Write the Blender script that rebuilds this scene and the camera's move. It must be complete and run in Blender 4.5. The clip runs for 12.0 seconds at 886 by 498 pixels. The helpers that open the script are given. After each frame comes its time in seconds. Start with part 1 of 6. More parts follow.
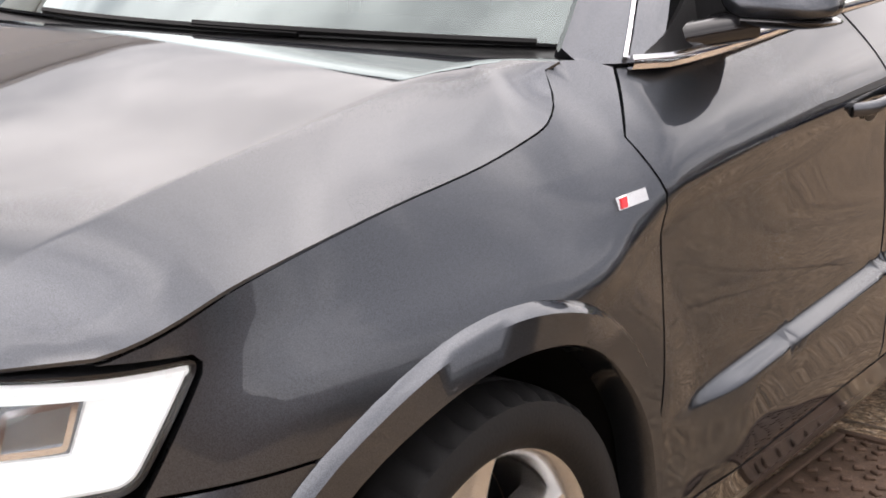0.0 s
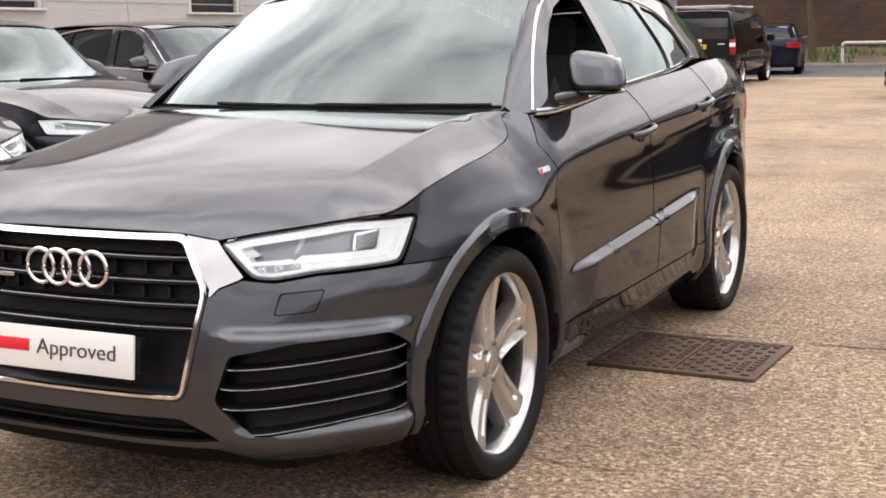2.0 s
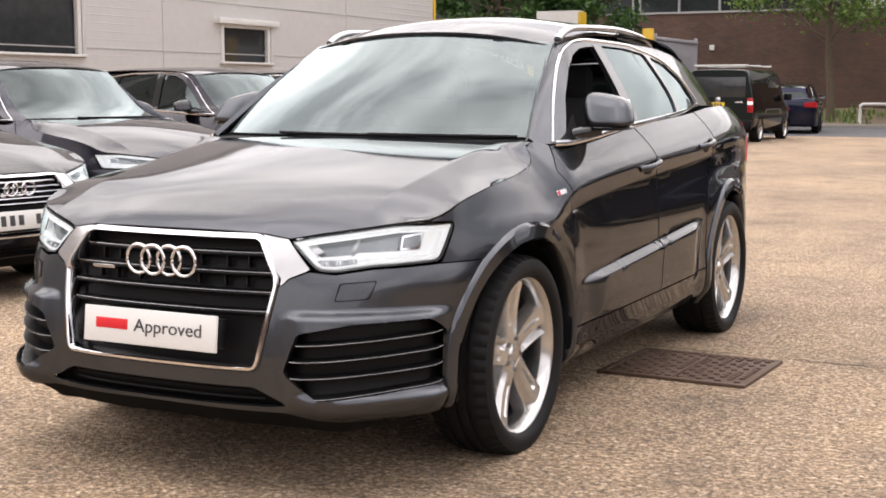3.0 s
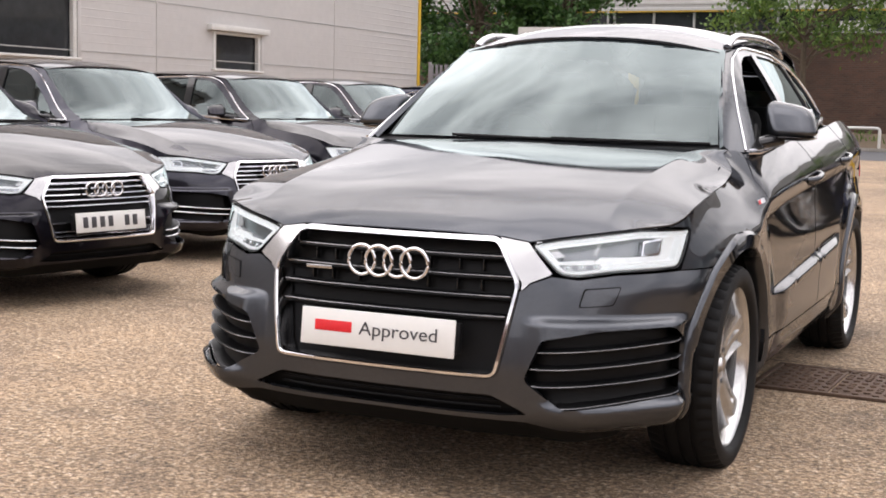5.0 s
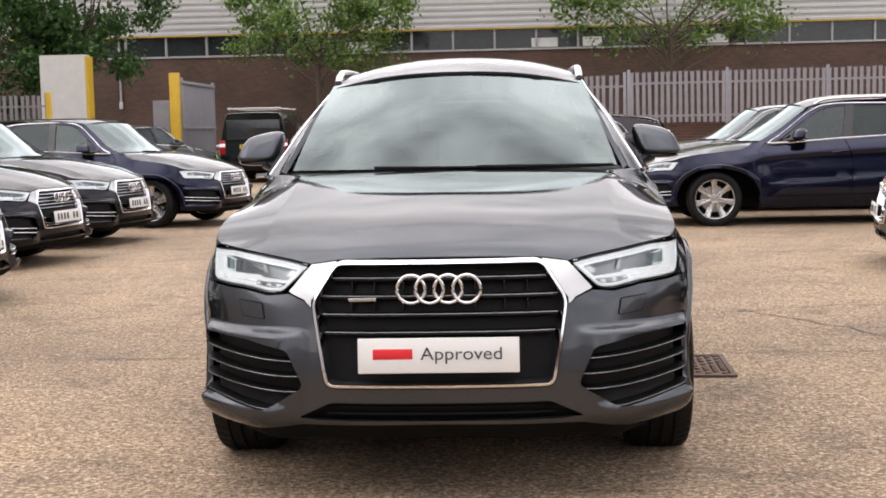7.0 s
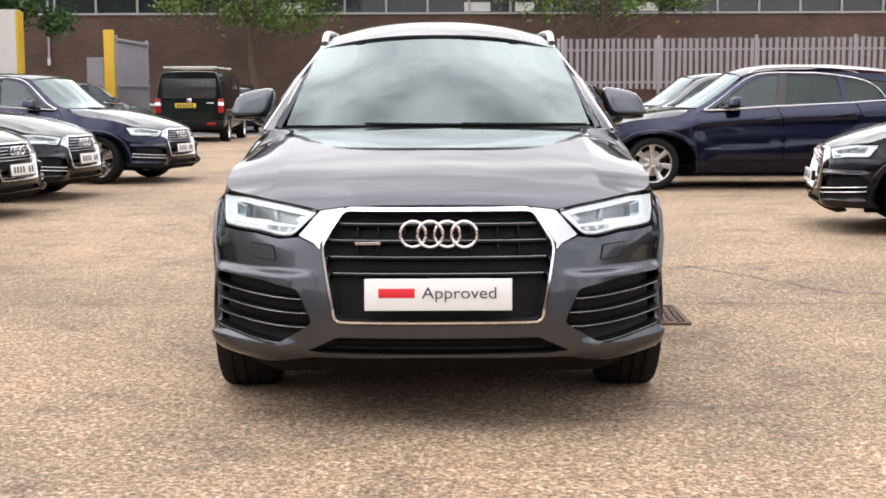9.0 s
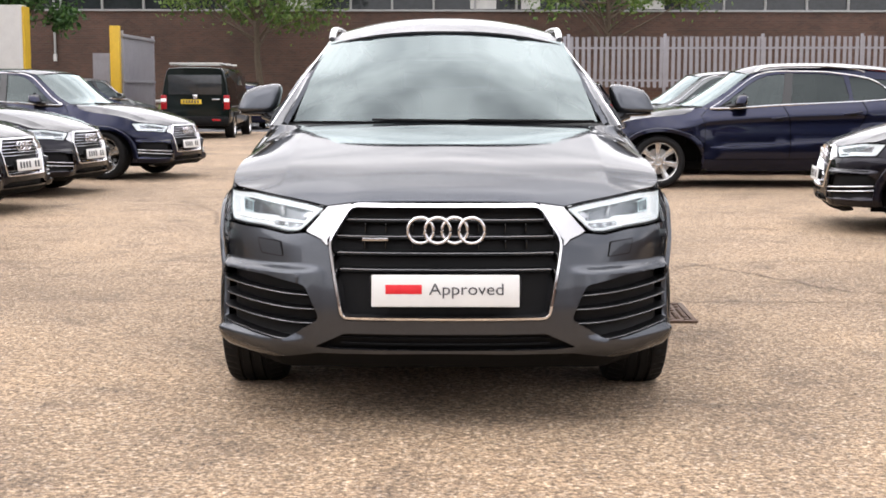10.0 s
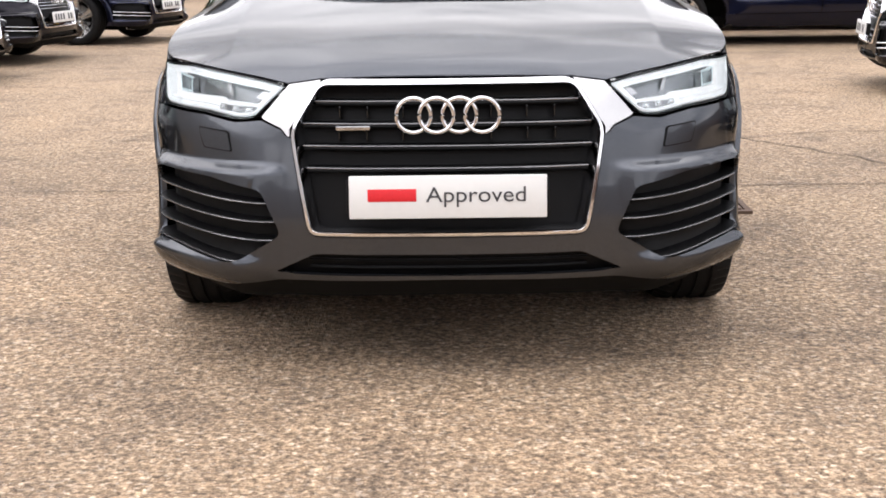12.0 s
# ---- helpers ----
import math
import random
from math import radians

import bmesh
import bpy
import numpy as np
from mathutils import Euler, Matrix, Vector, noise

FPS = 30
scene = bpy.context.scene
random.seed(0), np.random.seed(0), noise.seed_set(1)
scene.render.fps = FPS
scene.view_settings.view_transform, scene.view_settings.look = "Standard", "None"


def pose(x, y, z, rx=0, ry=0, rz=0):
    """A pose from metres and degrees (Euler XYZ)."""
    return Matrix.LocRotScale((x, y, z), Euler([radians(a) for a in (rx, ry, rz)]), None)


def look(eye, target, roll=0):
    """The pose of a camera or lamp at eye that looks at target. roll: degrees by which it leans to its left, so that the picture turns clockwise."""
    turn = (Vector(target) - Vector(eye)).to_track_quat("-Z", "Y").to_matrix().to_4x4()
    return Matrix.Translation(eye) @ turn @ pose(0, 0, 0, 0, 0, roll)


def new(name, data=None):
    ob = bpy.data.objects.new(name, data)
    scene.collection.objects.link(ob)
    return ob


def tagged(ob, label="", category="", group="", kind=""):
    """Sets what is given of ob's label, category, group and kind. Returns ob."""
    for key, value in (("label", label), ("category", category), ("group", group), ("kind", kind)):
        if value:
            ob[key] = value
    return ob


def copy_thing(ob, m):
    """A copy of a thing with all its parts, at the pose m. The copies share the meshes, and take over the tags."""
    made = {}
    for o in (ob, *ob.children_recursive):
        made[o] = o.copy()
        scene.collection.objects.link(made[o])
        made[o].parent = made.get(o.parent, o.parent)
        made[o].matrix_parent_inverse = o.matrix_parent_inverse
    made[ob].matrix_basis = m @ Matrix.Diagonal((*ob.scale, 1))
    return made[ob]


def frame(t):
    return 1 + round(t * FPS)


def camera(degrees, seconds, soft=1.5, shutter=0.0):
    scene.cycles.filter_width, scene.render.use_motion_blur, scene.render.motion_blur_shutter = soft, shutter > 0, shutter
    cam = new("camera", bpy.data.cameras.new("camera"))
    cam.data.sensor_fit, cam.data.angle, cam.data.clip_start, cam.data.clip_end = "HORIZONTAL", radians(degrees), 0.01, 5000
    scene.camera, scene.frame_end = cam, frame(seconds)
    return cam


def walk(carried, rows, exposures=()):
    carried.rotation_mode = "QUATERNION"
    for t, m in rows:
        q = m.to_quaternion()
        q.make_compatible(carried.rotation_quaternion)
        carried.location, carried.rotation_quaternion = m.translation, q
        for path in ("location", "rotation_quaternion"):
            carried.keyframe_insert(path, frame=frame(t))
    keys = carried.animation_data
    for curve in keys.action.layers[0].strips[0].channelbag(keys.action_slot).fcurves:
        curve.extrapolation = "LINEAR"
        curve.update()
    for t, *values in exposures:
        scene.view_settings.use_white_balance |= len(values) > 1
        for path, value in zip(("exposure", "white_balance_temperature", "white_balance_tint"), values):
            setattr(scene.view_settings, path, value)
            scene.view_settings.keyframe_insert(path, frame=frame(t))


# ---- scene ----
cam = camera(37.0, 12.0, soft=1.75)
PATH = [
    (0, (1.698, -0.39, 1.218), (0.568, 1.194, 0.756), 0.9),
    (0.5, (1.929, -0.962, 1.236), (0.819, 0.649, 0.819), -0.2),
    (1, (2.143, -1.534, 1.191), (1.045, 0.109, 0.883), -2.5),
    (1.5, (2.327, -2.09, 1.236), (1.302, -0.404, 0.909), -1.7),
    (2, (2.412, -2.599, 1.283), (1.533, -0.83, 0.967), -1.1),
    (2.5, (2.684, -3.053, 1.243), (1.779, -1.286, 1.002), -0.8),
    (4.3, (2.464, -3.41, 1.22), (1.577, -1.634, 0.981), 2.0),
    (4.5, (2.333, -3.483, 1.218), (1.465, -1.695, 0.991), 1.4),
    (5, (1.847, -3.515, 1.174), (1.004, -1.714, 0.962), 1.4),
    (5.5, (1.296, -3.51, 1.189), (0.668, -1.622, 0.981), 0.7),
    (6, (0.732, -3.637, 1.22), (0.336, -1.687, 1.011), -0.4),
    (6.5, (0.471, -3.997, 1.209), (0.258, -2.018, 1.018), -0.4),
    (7, (0.258, -4.231, 1.216), (0.148, -2.242, 1.039), -1.2),
    (7.5, (0.092, -4.41, 1.216), (0.079, -2.42, 1.015), -1.5),
    (9.5, (0.009, -4.651, 1.196), (0.008, -2.665, 0.962), 0.0),
    (10, (0.002, -4.637, 1.195), (-0.001, -2.651, 0.959), 0.1),
    (10.5, (-0.015, -4.587, 1.189), (-0.01, -2.602, 0.944), 0.5),
    (11, (-0.029, -4.364, 1.159), (-0.025, -2.388, 0.849), 0.7),
    (11.5, (0.042, -3.895, 1.158), (-0.006, -1.934, 0.768), -0.8),
    (12, (0.005, -3.455, 1.137), (-0.004, -1.507, 0.694), -0.7),
]
EXPOSURE = [(t, e - 0.03, k, tint) for t, e, k, tint in ((0, 0.82, 6750, 13), (0.5, 0.52, 6750, 13), (1, 0.40, 6750, 13), (2.5, 0.52, 6750, 13), (5, 0.42, 6600, 13), (6, 0.40, 6600, 13), (7, 0.3, 6600, 12), (9.5, 0.6, 6450, 11), (12, 0.55, 6400, 11))]
walk(cam, [(t, look(eye, target, roll)) for t, eye, target, roll in PATH], EXPOSURE)

# ---------------------------------------------------------------- world, sun, exposure
world = bpy.data.worlds.new("overcast_sky")
scene.world = world
world.use_nodes = True
wn, wl = world.node_tree.nodes, world.node_tree.links
wn.clear()
SUN_EL, SUN_AZ = radians(46), radians(315)
sky = wn.new("ShaderNodeTexSky")
sky.sky_type, sky.sun_disc = "NISHITA", False
sky.sun_elevation, sky.sun_rotation = SUN_EL, SUN_AZ
wc = wn.new("ShaderNodeTexCoord")
wm = wn.new("ShaderNodeMapping")
wm.inputs["Scale"].default_value = (1.0, 1.0, 2.6)
cloud = wn.new("ShaderNodeTexNoise")
cloud.inputs["Scale"].default_value, cloud.inputs["Detail"].default_value, cloud.inputs["Roughness"].default_value = 2.2, 7, 0.55
cr = wn.new("ShaderNodeValToRGB")
cr.color_ramp.elements[0].position, cr.color_ramp.elements[0].color = 0.36, (5.2, 5.15, 5.45, 1)
cr.color_ramp.elements[1].position, cr.color_ramp.elements[1].color = 0.64, (16.6, 16.0, 16.1, 1)
wmix = wn.new("ShaderNodeMix")
wmix.data_type = "RGBA"
wmix.inputs["Factor"].default_value = 0.88
wbg = wn.new("ShaderNodeBackground")
wbg.inputs["Strength"].default_value = 0.150
wout = wn.new("ShaderNodeOutputWorld")
wl.new(wc.outputs["Generated"], wm.inputs["Vector"])
wl.new(wm.outputs["Vector"], cloud.inputs["Vector"])
wl.new(cloud.outputs["Fac"], cr.inputs["Fac"])
wl.new(sky.outputs["Color"], wmix.inputs["A"])
# an overcast sky is about three times as bright overhead as at the horizon
sepz = wn.new("ShaderNodeSeparateXYZ")
grad = wn.new("ShaderNodeMapRange")
grad.inputs["To Min"].default_value, grad.inputs["To Max"].default_value = 0.70, 1.30
shade = wn.new("ShaderNodeMix")
shade.data_type, shade.blend_type = "RGBA", "MULTIPLY"
shade.inputs["Factor"].default_value = 1.0
wl.new(wc.outputs["Generated"], sepz.inputs["Vector"])
wl.new(sepz.outputs["Z"], grad.inputs["Value"])
wl.new(cr.outputs["Color"], shade.inputs["A"])
# the cloud is brightest round the veiled sun
aim = wn.new("ShaderNodeVectorMath")
aim.operation = "DOT_PRODUCT"
aim.inputs[1].default_value = (math.sin(SUN_AZ) * math.cos(SUN_EL), math.cos(SUN_AZ) * math.cos(SUN_EL), math.sin(SUN_EL))
wl.new(wc.outputs["Generated"], aim.inputs[0])
glow = wn.new("ShaderNodeMapRange")
glow.interpolation_type = "SMOOTHSTEP"
glow.inputs["From Min"].default_value, glow.inputs["From Max"].default_value = -0.2, 1.0
glow.inputs["To Min"].default_value, glow.inputs["To Max"].default_value = 0.92, 1.22
wl.new(aim.outputs["Value"], glow.inputs["Value"])
veil = wn.new("ShaderNodeMath")
veil.operation = "MULTIPLY"
wl.new(grad.outputs["Result"], veil.inputs[0])
wl.new(glow.outputs["Result"], veil.inputs[1])
wl.new(veil.outputs["Value"], shade.inputs["B"])
wl.new(shade.outputs["Result"], wmix.inputs["B"])
wl.new(wmix.outputs["Result"], wbg.inputs["Color"])
wl.new(wbg.outputs["Background"], wout.inputs["Surface"])
sun_data = bpy.data.lights.new("sun", "SUN")
sun_data.energy, sun_data.angle, sun_data.color = 0.5, radians(120), (1.0, 0.95, 0.88)
sun = new("sun", sun_data)
sun.matrix_world = look((math.sin(SUN_AZ) * math.cos(SUN_EL) * 80, math.cos(SUN_AZ) * math.cos(SUN_EL) * 80, math.sin(SUN_EL) * 80), (0, 0, 0))

# ---------------------------------------------------------------- materials


def shader(name):
    m = bpy.data.materials.new(name)
    m.use_nodes = True
    nt = m.node_tree
    return m, nt, nt.nodes["Principled BSDF"]


def noise_node(nt, scale, detail=4, rough=0.6, coord="Object", stretch=(1, 1, 1)):
    c, mp, n = nt.nodes.new("ShaderNodeTexCoord"), nt.nodes.new("ShaderNodeMapping"), nt.nodes.new("ShaderNodeTexNoise")
    mp.inputs["Scale"].default_value = stretch
    n.inputs["Scale"].default_value, n.inputs["Detail"].default_value, n.inputs["Roughness"].default_value = scale, detail, rough
    nt.links.new(c.outputs[coord], mp.inputs["Vector"])
    nt.links.new(mp.outputs["Vector"], n.inputs["Vector"])
    return n


def ramp(nt, src, stops):
    r = nt.nodes.new("ShaderNodeValToRGB")
    e = r.color_ramp.elements
    while len(e) < len(stops):
        e.new(0.5)
    for el, (p, c) in zip(e, stops):
        el.position, el.color = p, (*c, 1)
    nt.links.new(src, r.inputs["Fac"])
    return r.outputs["Color"]


def bump(nt, bsdf, src, strength, distance):
    b = nt.nodes.new("ShaderNodeBump")
    b.inputs["Strength"].default_value, b.inputs["Distance"].default_value = strength, distance
    nt.links.new(src, b.inputs["Height"])
    nt.links.new(b.outputs["Normal"], bsdf.inputs["Normal"])


def mix(nt, fac, a, b, mode="MIX"):
    n = nt.nodes.new("ShaderNodeMix")
    n.data_type, n.blend_type = "RGBA", mode
    for key, v in (("Factor", fac), ("A", a), ("B", b)):
        if isinstance(v, bpy.types.NodeSocket):
            nt.links.new(v, n.inputs[key])
        elif key == "Factor":
            n.inputs[key].default_value = v
        else:
            n.inputs[key].default_value = (*v, 1)
    return n.outputs["Result"]


def plain(name, col, rough=0.5, metal=0.0, vary=0.15, scale=8.0, relief=0.0, coat=0.0, shine=0.5, coord="Object", stretch=(1, 1, 1)):
    """A surface with two scales of variation in colour and gloss."""
    m, nt, b = shader(name)
    n1 = noise_node(nt, scale, 5, 0.65, coord, stretch)
    n2 = noise_node(nt, scale * 9, 3, 0.6, coord, stretch)
    lo, hi = tuple(c * (1 - vary) for c in col), tuple(min(1, c * (1 + vary)) for c in col)
    base = mix(nt, 0.5, ramp(nt, n1.outputs["Fac"], [(0.3, lo), (0.7, hi)]), ramp(nt, n2.outputs["Fac"], [(0.3, lo), (0.7, hi)]))
    nt.links.new(base, b.inputs["Base Color"])
    b.inputs["Metallic"].default_value, b.inputs["Coat Weight"].default_value, b.inputs["Coat Roughness"].default_value = metal, coat, 0.05
    b.inputs["Specular IOR Level"].default_value = shine
    rr = nt.nodes.new("ShaderNodeMapRange")
    rr.inputs["To Min"].default_value, rr.inputs["To Max"].default_value = rough * 0.85, min(1, rough * 1.15)
    nt.links.new(n1.outputs["Fac"], rr.inputs["Value"])
    nt.links.new(rr.outputs["Result"], b.inputs["Roughness"])
    if relief:
        bump(nt, b, n2.outputs["Fac"], 0.6, relief)
    return m


def paint_material():
    """Metallic car paint, coloured by the object's own colour, with flake and a thin film of dust."""
    m, nt, b = shader("car_paint")
    oi = nt.nodes.new("ShaderNodeObjectInfo")
    fl = noise_node(nt, 900, 1)
    dust = noise_node(nt, 1.6, 6, 0.7)
    flake = ramp(nt, fl.outputs["Fac"], [(0.35, (0.8, 0.8, 0.8)), (0.7, (1.35, 1.35, 1.4))])
    col = mix(nt, 1.0, oi.outputs["Color"], flake, "MULTIPLY")
    nt.links.new(col, b.inputs["Base Color"])
    b.inputs["Metallic"].default_value = 0.92
    b.inputs["Roughness"].default_value = 0.31
    b.inputs["Specular IOR Level"].default_value = 0.1
    b.inputs["Specular Tint"].default_value = (0.12, 0.12, 0.12, 1)
    b.inputs["Coat Weight"].default_value, b.inputs["Coat IOR"].default_value = 1.0, 1.37
    r = nt.nodes.new("ShaderNodeMapRange")
    r.inputs["From Min"].default_value, r.inputs["From Max"].default_value = 0.35, 0.75
    r.inputs["To Min"].default_value, r.inputs["To Max"].default_value = 0.015, 0.07
    nt.links.new(dust.outputs["Fac"], r.inputs["Value"])
    nt.links.new(r.outputs["Result"], b.inputs["Coat Roughness"])
    return m


def glass_material(name, tint, amount, ior=1.5, rough=0.0):
    m, nt, b = shader(name)
    nt.nodes.remove(b)
    tr, gl, fr, mx = (nt.nodes.new("ShaderNode" + k) for k in ("BsdfTransparent", "BsdfGlossy", "Fresnel", "MixShader"))
    tr.inputs["Color"].default_value = (*tint, 1)
    gl.inputs["Roughness"].default_value = rough
    gl.inputs["Color"].default_value = (0.87, 1.0, 1.0, 1)
    fr.inputs["IOR"].default_value = ior
    mul = nt.nodes.new("ShaderNodeMath")
    mul.operation, mul.use_clamp = "MULTIPLY", True
    mul.inputs[1].default_value = amount
    nt.links.new(fr.outputs["Fac"], mul.inputs[0])
    nt.links.new(mul.outputs["Value"], mx.inputs["Fac"])
    nt.links.new(tr.outputs["BSDF"], mx.inputs[1])
    nt.links.new(gl.outputs["BSDF"], mx.inputs[2])
    nt.links.new(mx.outputs["Shader"], nt.nodes["Material Output"].inputs["Surface"])
    return m


PAINT = paint_material()
GLASS = glass_material("windscreen_glass", (0.17, 0.20, 0.19), 1.85, 1.5)
ROW_GLASS = glass_material("car_glass", (0.15, 0.17, 0.18), 1.25, 1.5)
PRIVACY = glass_material("privacy_glass", (0.05, 0.06, 0.06), 0.85, 1.5)
LENS = glass_material("headlight_lens", (0.95, 0.96, 0.97), 1.0, 1.45)
CHROME = plain("chrome", (0.78, 0.78, 0.80), 0.09, 1.0, 0.05, 3)
SATIN = plain("satin_aluminium", (0.56, 0.555, 0.555), 0.26, 1.0, 0.05, 4)
ALLOY = plain("silver_alloy", (0.60, 0.595, 0.585), 0.24, 0.9, 0.03, 14)
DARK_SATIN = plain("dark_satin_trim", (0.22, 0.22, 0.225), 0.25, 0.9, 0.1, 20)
GLOSS_BLACK = plain("gloss_black_plastic", (0.008, 0.008, 0.009), 0.12, 0, 0.2, 20)
BLACK = plain("black_plastic", (0.0055, 0.0055, 0.006), 0.45, 0, 0.25, 30, 0.0005, shine=0.15)
DARK = plain("dark_underbody", (0.007, 0.007, 0.007), 0.9, 0, 0.3, 12, shine=0.1)
RUBBER = plain("tyre_rubber", (0.0085, 0.0085, 0.009), 0.63, 0, 0.35, 24, 0.0008, shine=0.19)
DISC = plain("brake_disc_steel", (0.35, 0.34, 0.33), 0.4, 1.0, 0.2, 30)
WHITE = plain("white_plate_plastic", (0.704, 0.704, 0.686), 0.35, 0, 0.03, 6)
YELLOW_PLATE = plain("yellow_plate_plastic", (0.75, 0.52, 0.03), 0.4, 0, 0.05, 6)
RED = plain("red_print", (0.65, 0.012, 0.02), 0.5, 0, 0.1, 20)
GREY_PRINT = plain("grey_print", (0.05, 0.05, 0.055), 0.5, 0, 0.1, 20)
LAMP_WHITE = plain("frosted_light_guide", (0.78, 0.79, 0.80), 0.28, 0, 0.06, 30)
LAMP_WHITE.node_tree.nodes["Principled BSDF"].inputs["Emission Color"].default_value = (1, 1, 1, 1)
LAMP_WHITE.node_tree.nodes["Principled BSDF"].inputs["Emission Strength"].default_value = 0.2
LAMP_GREY = plain("lamp_reflector_grey", (0.26, 0.27, 0.28), 0.25, 0.8, 0.2, 20)
LAMP_SILVER = plain("lamp_silvered_plastic", (0.46, 0.46, 0.46), 0.24, 0.9, 0.12, 30)
LAMP_RED = plain("red_tail_lens", (0.35, 0.01, 0.015), 0.15, 0, 0.2, 20)
LAMP_AMBER = plain("amber_lens", (0.7, 0.22, 0.02), 0.2, 0, 0.2, 20)
CLOTH = plain("dark_seat_cloth", (0.03, 0.03, 0.032), 0.85, 0, 0.3, 40, 0.001)
WHITE_PAINT = plain("white_paint", (0.592, 0.584, 0.560), 0.45, 0, 0.12, 3, 0.0008)
YELLOW = plain("yellow_paint", (0.592, 0.376, 0.024), 0.5, 0, 0.15, 5, 0.0008)
GALV = plain("galvanised_steel", (0.27, 0.265, 0.285), 0.45, 0.4, 0.25, 4, 0.0006)
CLAD = plain("grey_cladding", (0.50, 0.485, 0.475), 0.5, 0.1, 0.06, 0.7, 0.0006)
CLAD_WHITE = plain("white_corrugated_sheet", (0.480, 0.472, 0.456), 0.5, 0.1, 0.10, 1.2)
DARK_GLASS = plain("dark_window_glass", (0.03, 0.033, 0.036), 0.06, 0, 0.25, 0.6)
FRAME_GREY = plain("window_frame_grey", (0.34, 0.34, 0.33), 0.5, 0, 0.1, 6)
TARMAC = plain("tarmac", (0.075, 0.075, 0.08), 0.9, 0, 0.25, 1.5, 0.004)
KERB = plain("kerb_concrete", (0.288, 0.264, 0.232), 0.9, 0, 0.2, 4, 0.003)
SOIL = plain("bare_soil", (0.16, 0.12, 0.08), 0.95, 0, 0.4, 3, 0.01)
BARK = plain("tree_bark", (0.10, 0.075, 0.05), 0.9, 0, 0.4, 9, 0.01)
IRON = plain("rusty_iron", (0.105, 0.066, 0.045), 0.75, 0.3, 0.5, 16, 0.002)
TAR = plain("joint_sealant", (0.125, 0.092, 0.064), 0.9, 0, 0.35, 10, 0.002)
WORN = plain("worn_concrete_patch", (0.30, 0.25, 0.185), 0.85, 0, 0.25, 20, 0.004)


def leaf_material(name, lo, hi):
    m, nt, b = shader(name)
    g = nt.nodes.new("ShaderNodeNewGeometry")
    c = ramp(nt, g.outputs["Random Per Island"], [(0.0, lo), (0.6, tuple((a + d) / 2 for a, d in zip(lo, hi))), (1.0, hi)])
    nt.links.new(c, b.inputs["Base Color"])
    b.inputs["Roughness"].default_value = 0.55
    tl, ad = nt.nodes.new("ShaderNodeBsdfTranslucent"), nt.nodes.new("ShaderNodeMixShader")
    ad.inputs["Fac"].default_value = 0.4
    nt.links.new(c, tl.inputs["Color"])
    nt.links.new(b.outputs["BSDF"], ad.inputs[1])
    nt.links.new(tl.outputs["BSDF"], ad.inputs[2])
    nt.links.new(ad.outputs["Shader"], nt.nodes["Material Output"].inputs["Surface"])
    return m


LEAF_DARK = leaf_material("dark_leaves", (0.02, 0.06, 0.015), (0.09, 0.18, 0.04))
LEAF_LIGHT = leaf_material("light_leaves", (0.05, 0.11, 0.02), (0.20, 0.29, 0.06))


def ground_material():
    """Worn concrete with exposed beige and brown aggregate, stained in broad patches."""
    m, nt, b = shader("aggregate_concrete")
    v = nt.nodes.new("ShaderNodeTexVoronoi")
    v.inputs["Scale"].default_value = 84
    c = nt.nodes.new("ShaderNodeTexCoord")
    nt.links.new(c.outputs["Object"], v.inputs["Vector"])
    sep = nt.nodes.new("ShaderNodeSeparateColor")
    nt.links.new(v.outputs["Color"], sep.inputs["Color"])
    stone = ramp(nt, sep.outputs["Red"], [(0.0, (0.075, 0.047, 0.027)), (0.22, (0.205, 0.140, 0.086)), (0.55, (0.345, 0.250, 0.164)), (0.85, (0.490, 0.375, 0.265)), (1.0, (0.70, 0.60, 0.49))])
    fine = noise_node(nt, 105, 4, 0.85)
    grit = ramp(nt, fine.outputs["Fac"], [(0.33, (0.060, 0.038, 0.022)), (0.5, (0.250, 0.180, 0.117)), (0.67, (0.60, 0.465, 0.335))])
    mid = noise_node(nt, 16, 5, 0.7)
    chips = noise_node(nt, 46, 3, 0.75)
    big = noise_node(nt, 0.45, 6, 0.62)
    big2 = noise_node(nt, 1.9, 6, 0.7)
    base = mix(nt, 0.55, stone, grit)
    base = mix(nt, 1.0, base, ramp(nt, chips.outputs["Fac"], [(0.36, (0.40, 0.385, 0.37)), (0.5, (0.98, 0.98, 0.98)), (0.64, (1.62, 1.60, 1.58))]), "MULTIPLY")
    base = mix(nt, 1.0, base, ramp(nt, mid.outputs["Fac"], [(0.3, (0.70, 0.69, 0.68)), (0.7, (1.25, 1.24, 1.22))]), "MULTIPLY")
    base = mix(nt, 1.0, base, ramp(nt, big.outputs["Fac"], [(0.3, (0.70, 0.69, 0.68)), (0.52, (1.0, 0.99, 0.97)), (0.72, (1.24, 1.20, 1.14))]), "MULTIPLY")
    base = mix(nt, 1.0, base, ramp(nt, big2.outputs["Fac"], [(0.27, (0.52, 0.52, 0.54)), (0.47, (1.0, 1.0, 1.0)), (0.75, (1.14, 1.13, 1.10))]), "MULTIPLY")
    nt.links.new(base, b.inputs["Base Color"])
    b.inputs["Roughness"].default_value = 0.88
    h = nt.nodes.new("ShaderNodeMath")
    h.operation = "ADD"
    nt.links.new(v.outputs["Distance"], h.inputs[0])
    nt.links.new(fine.outputs["Fac"], h.inputs[1])
    bump(nt, b, h.outputs["Value"], 0.7, 0.010)
    return m


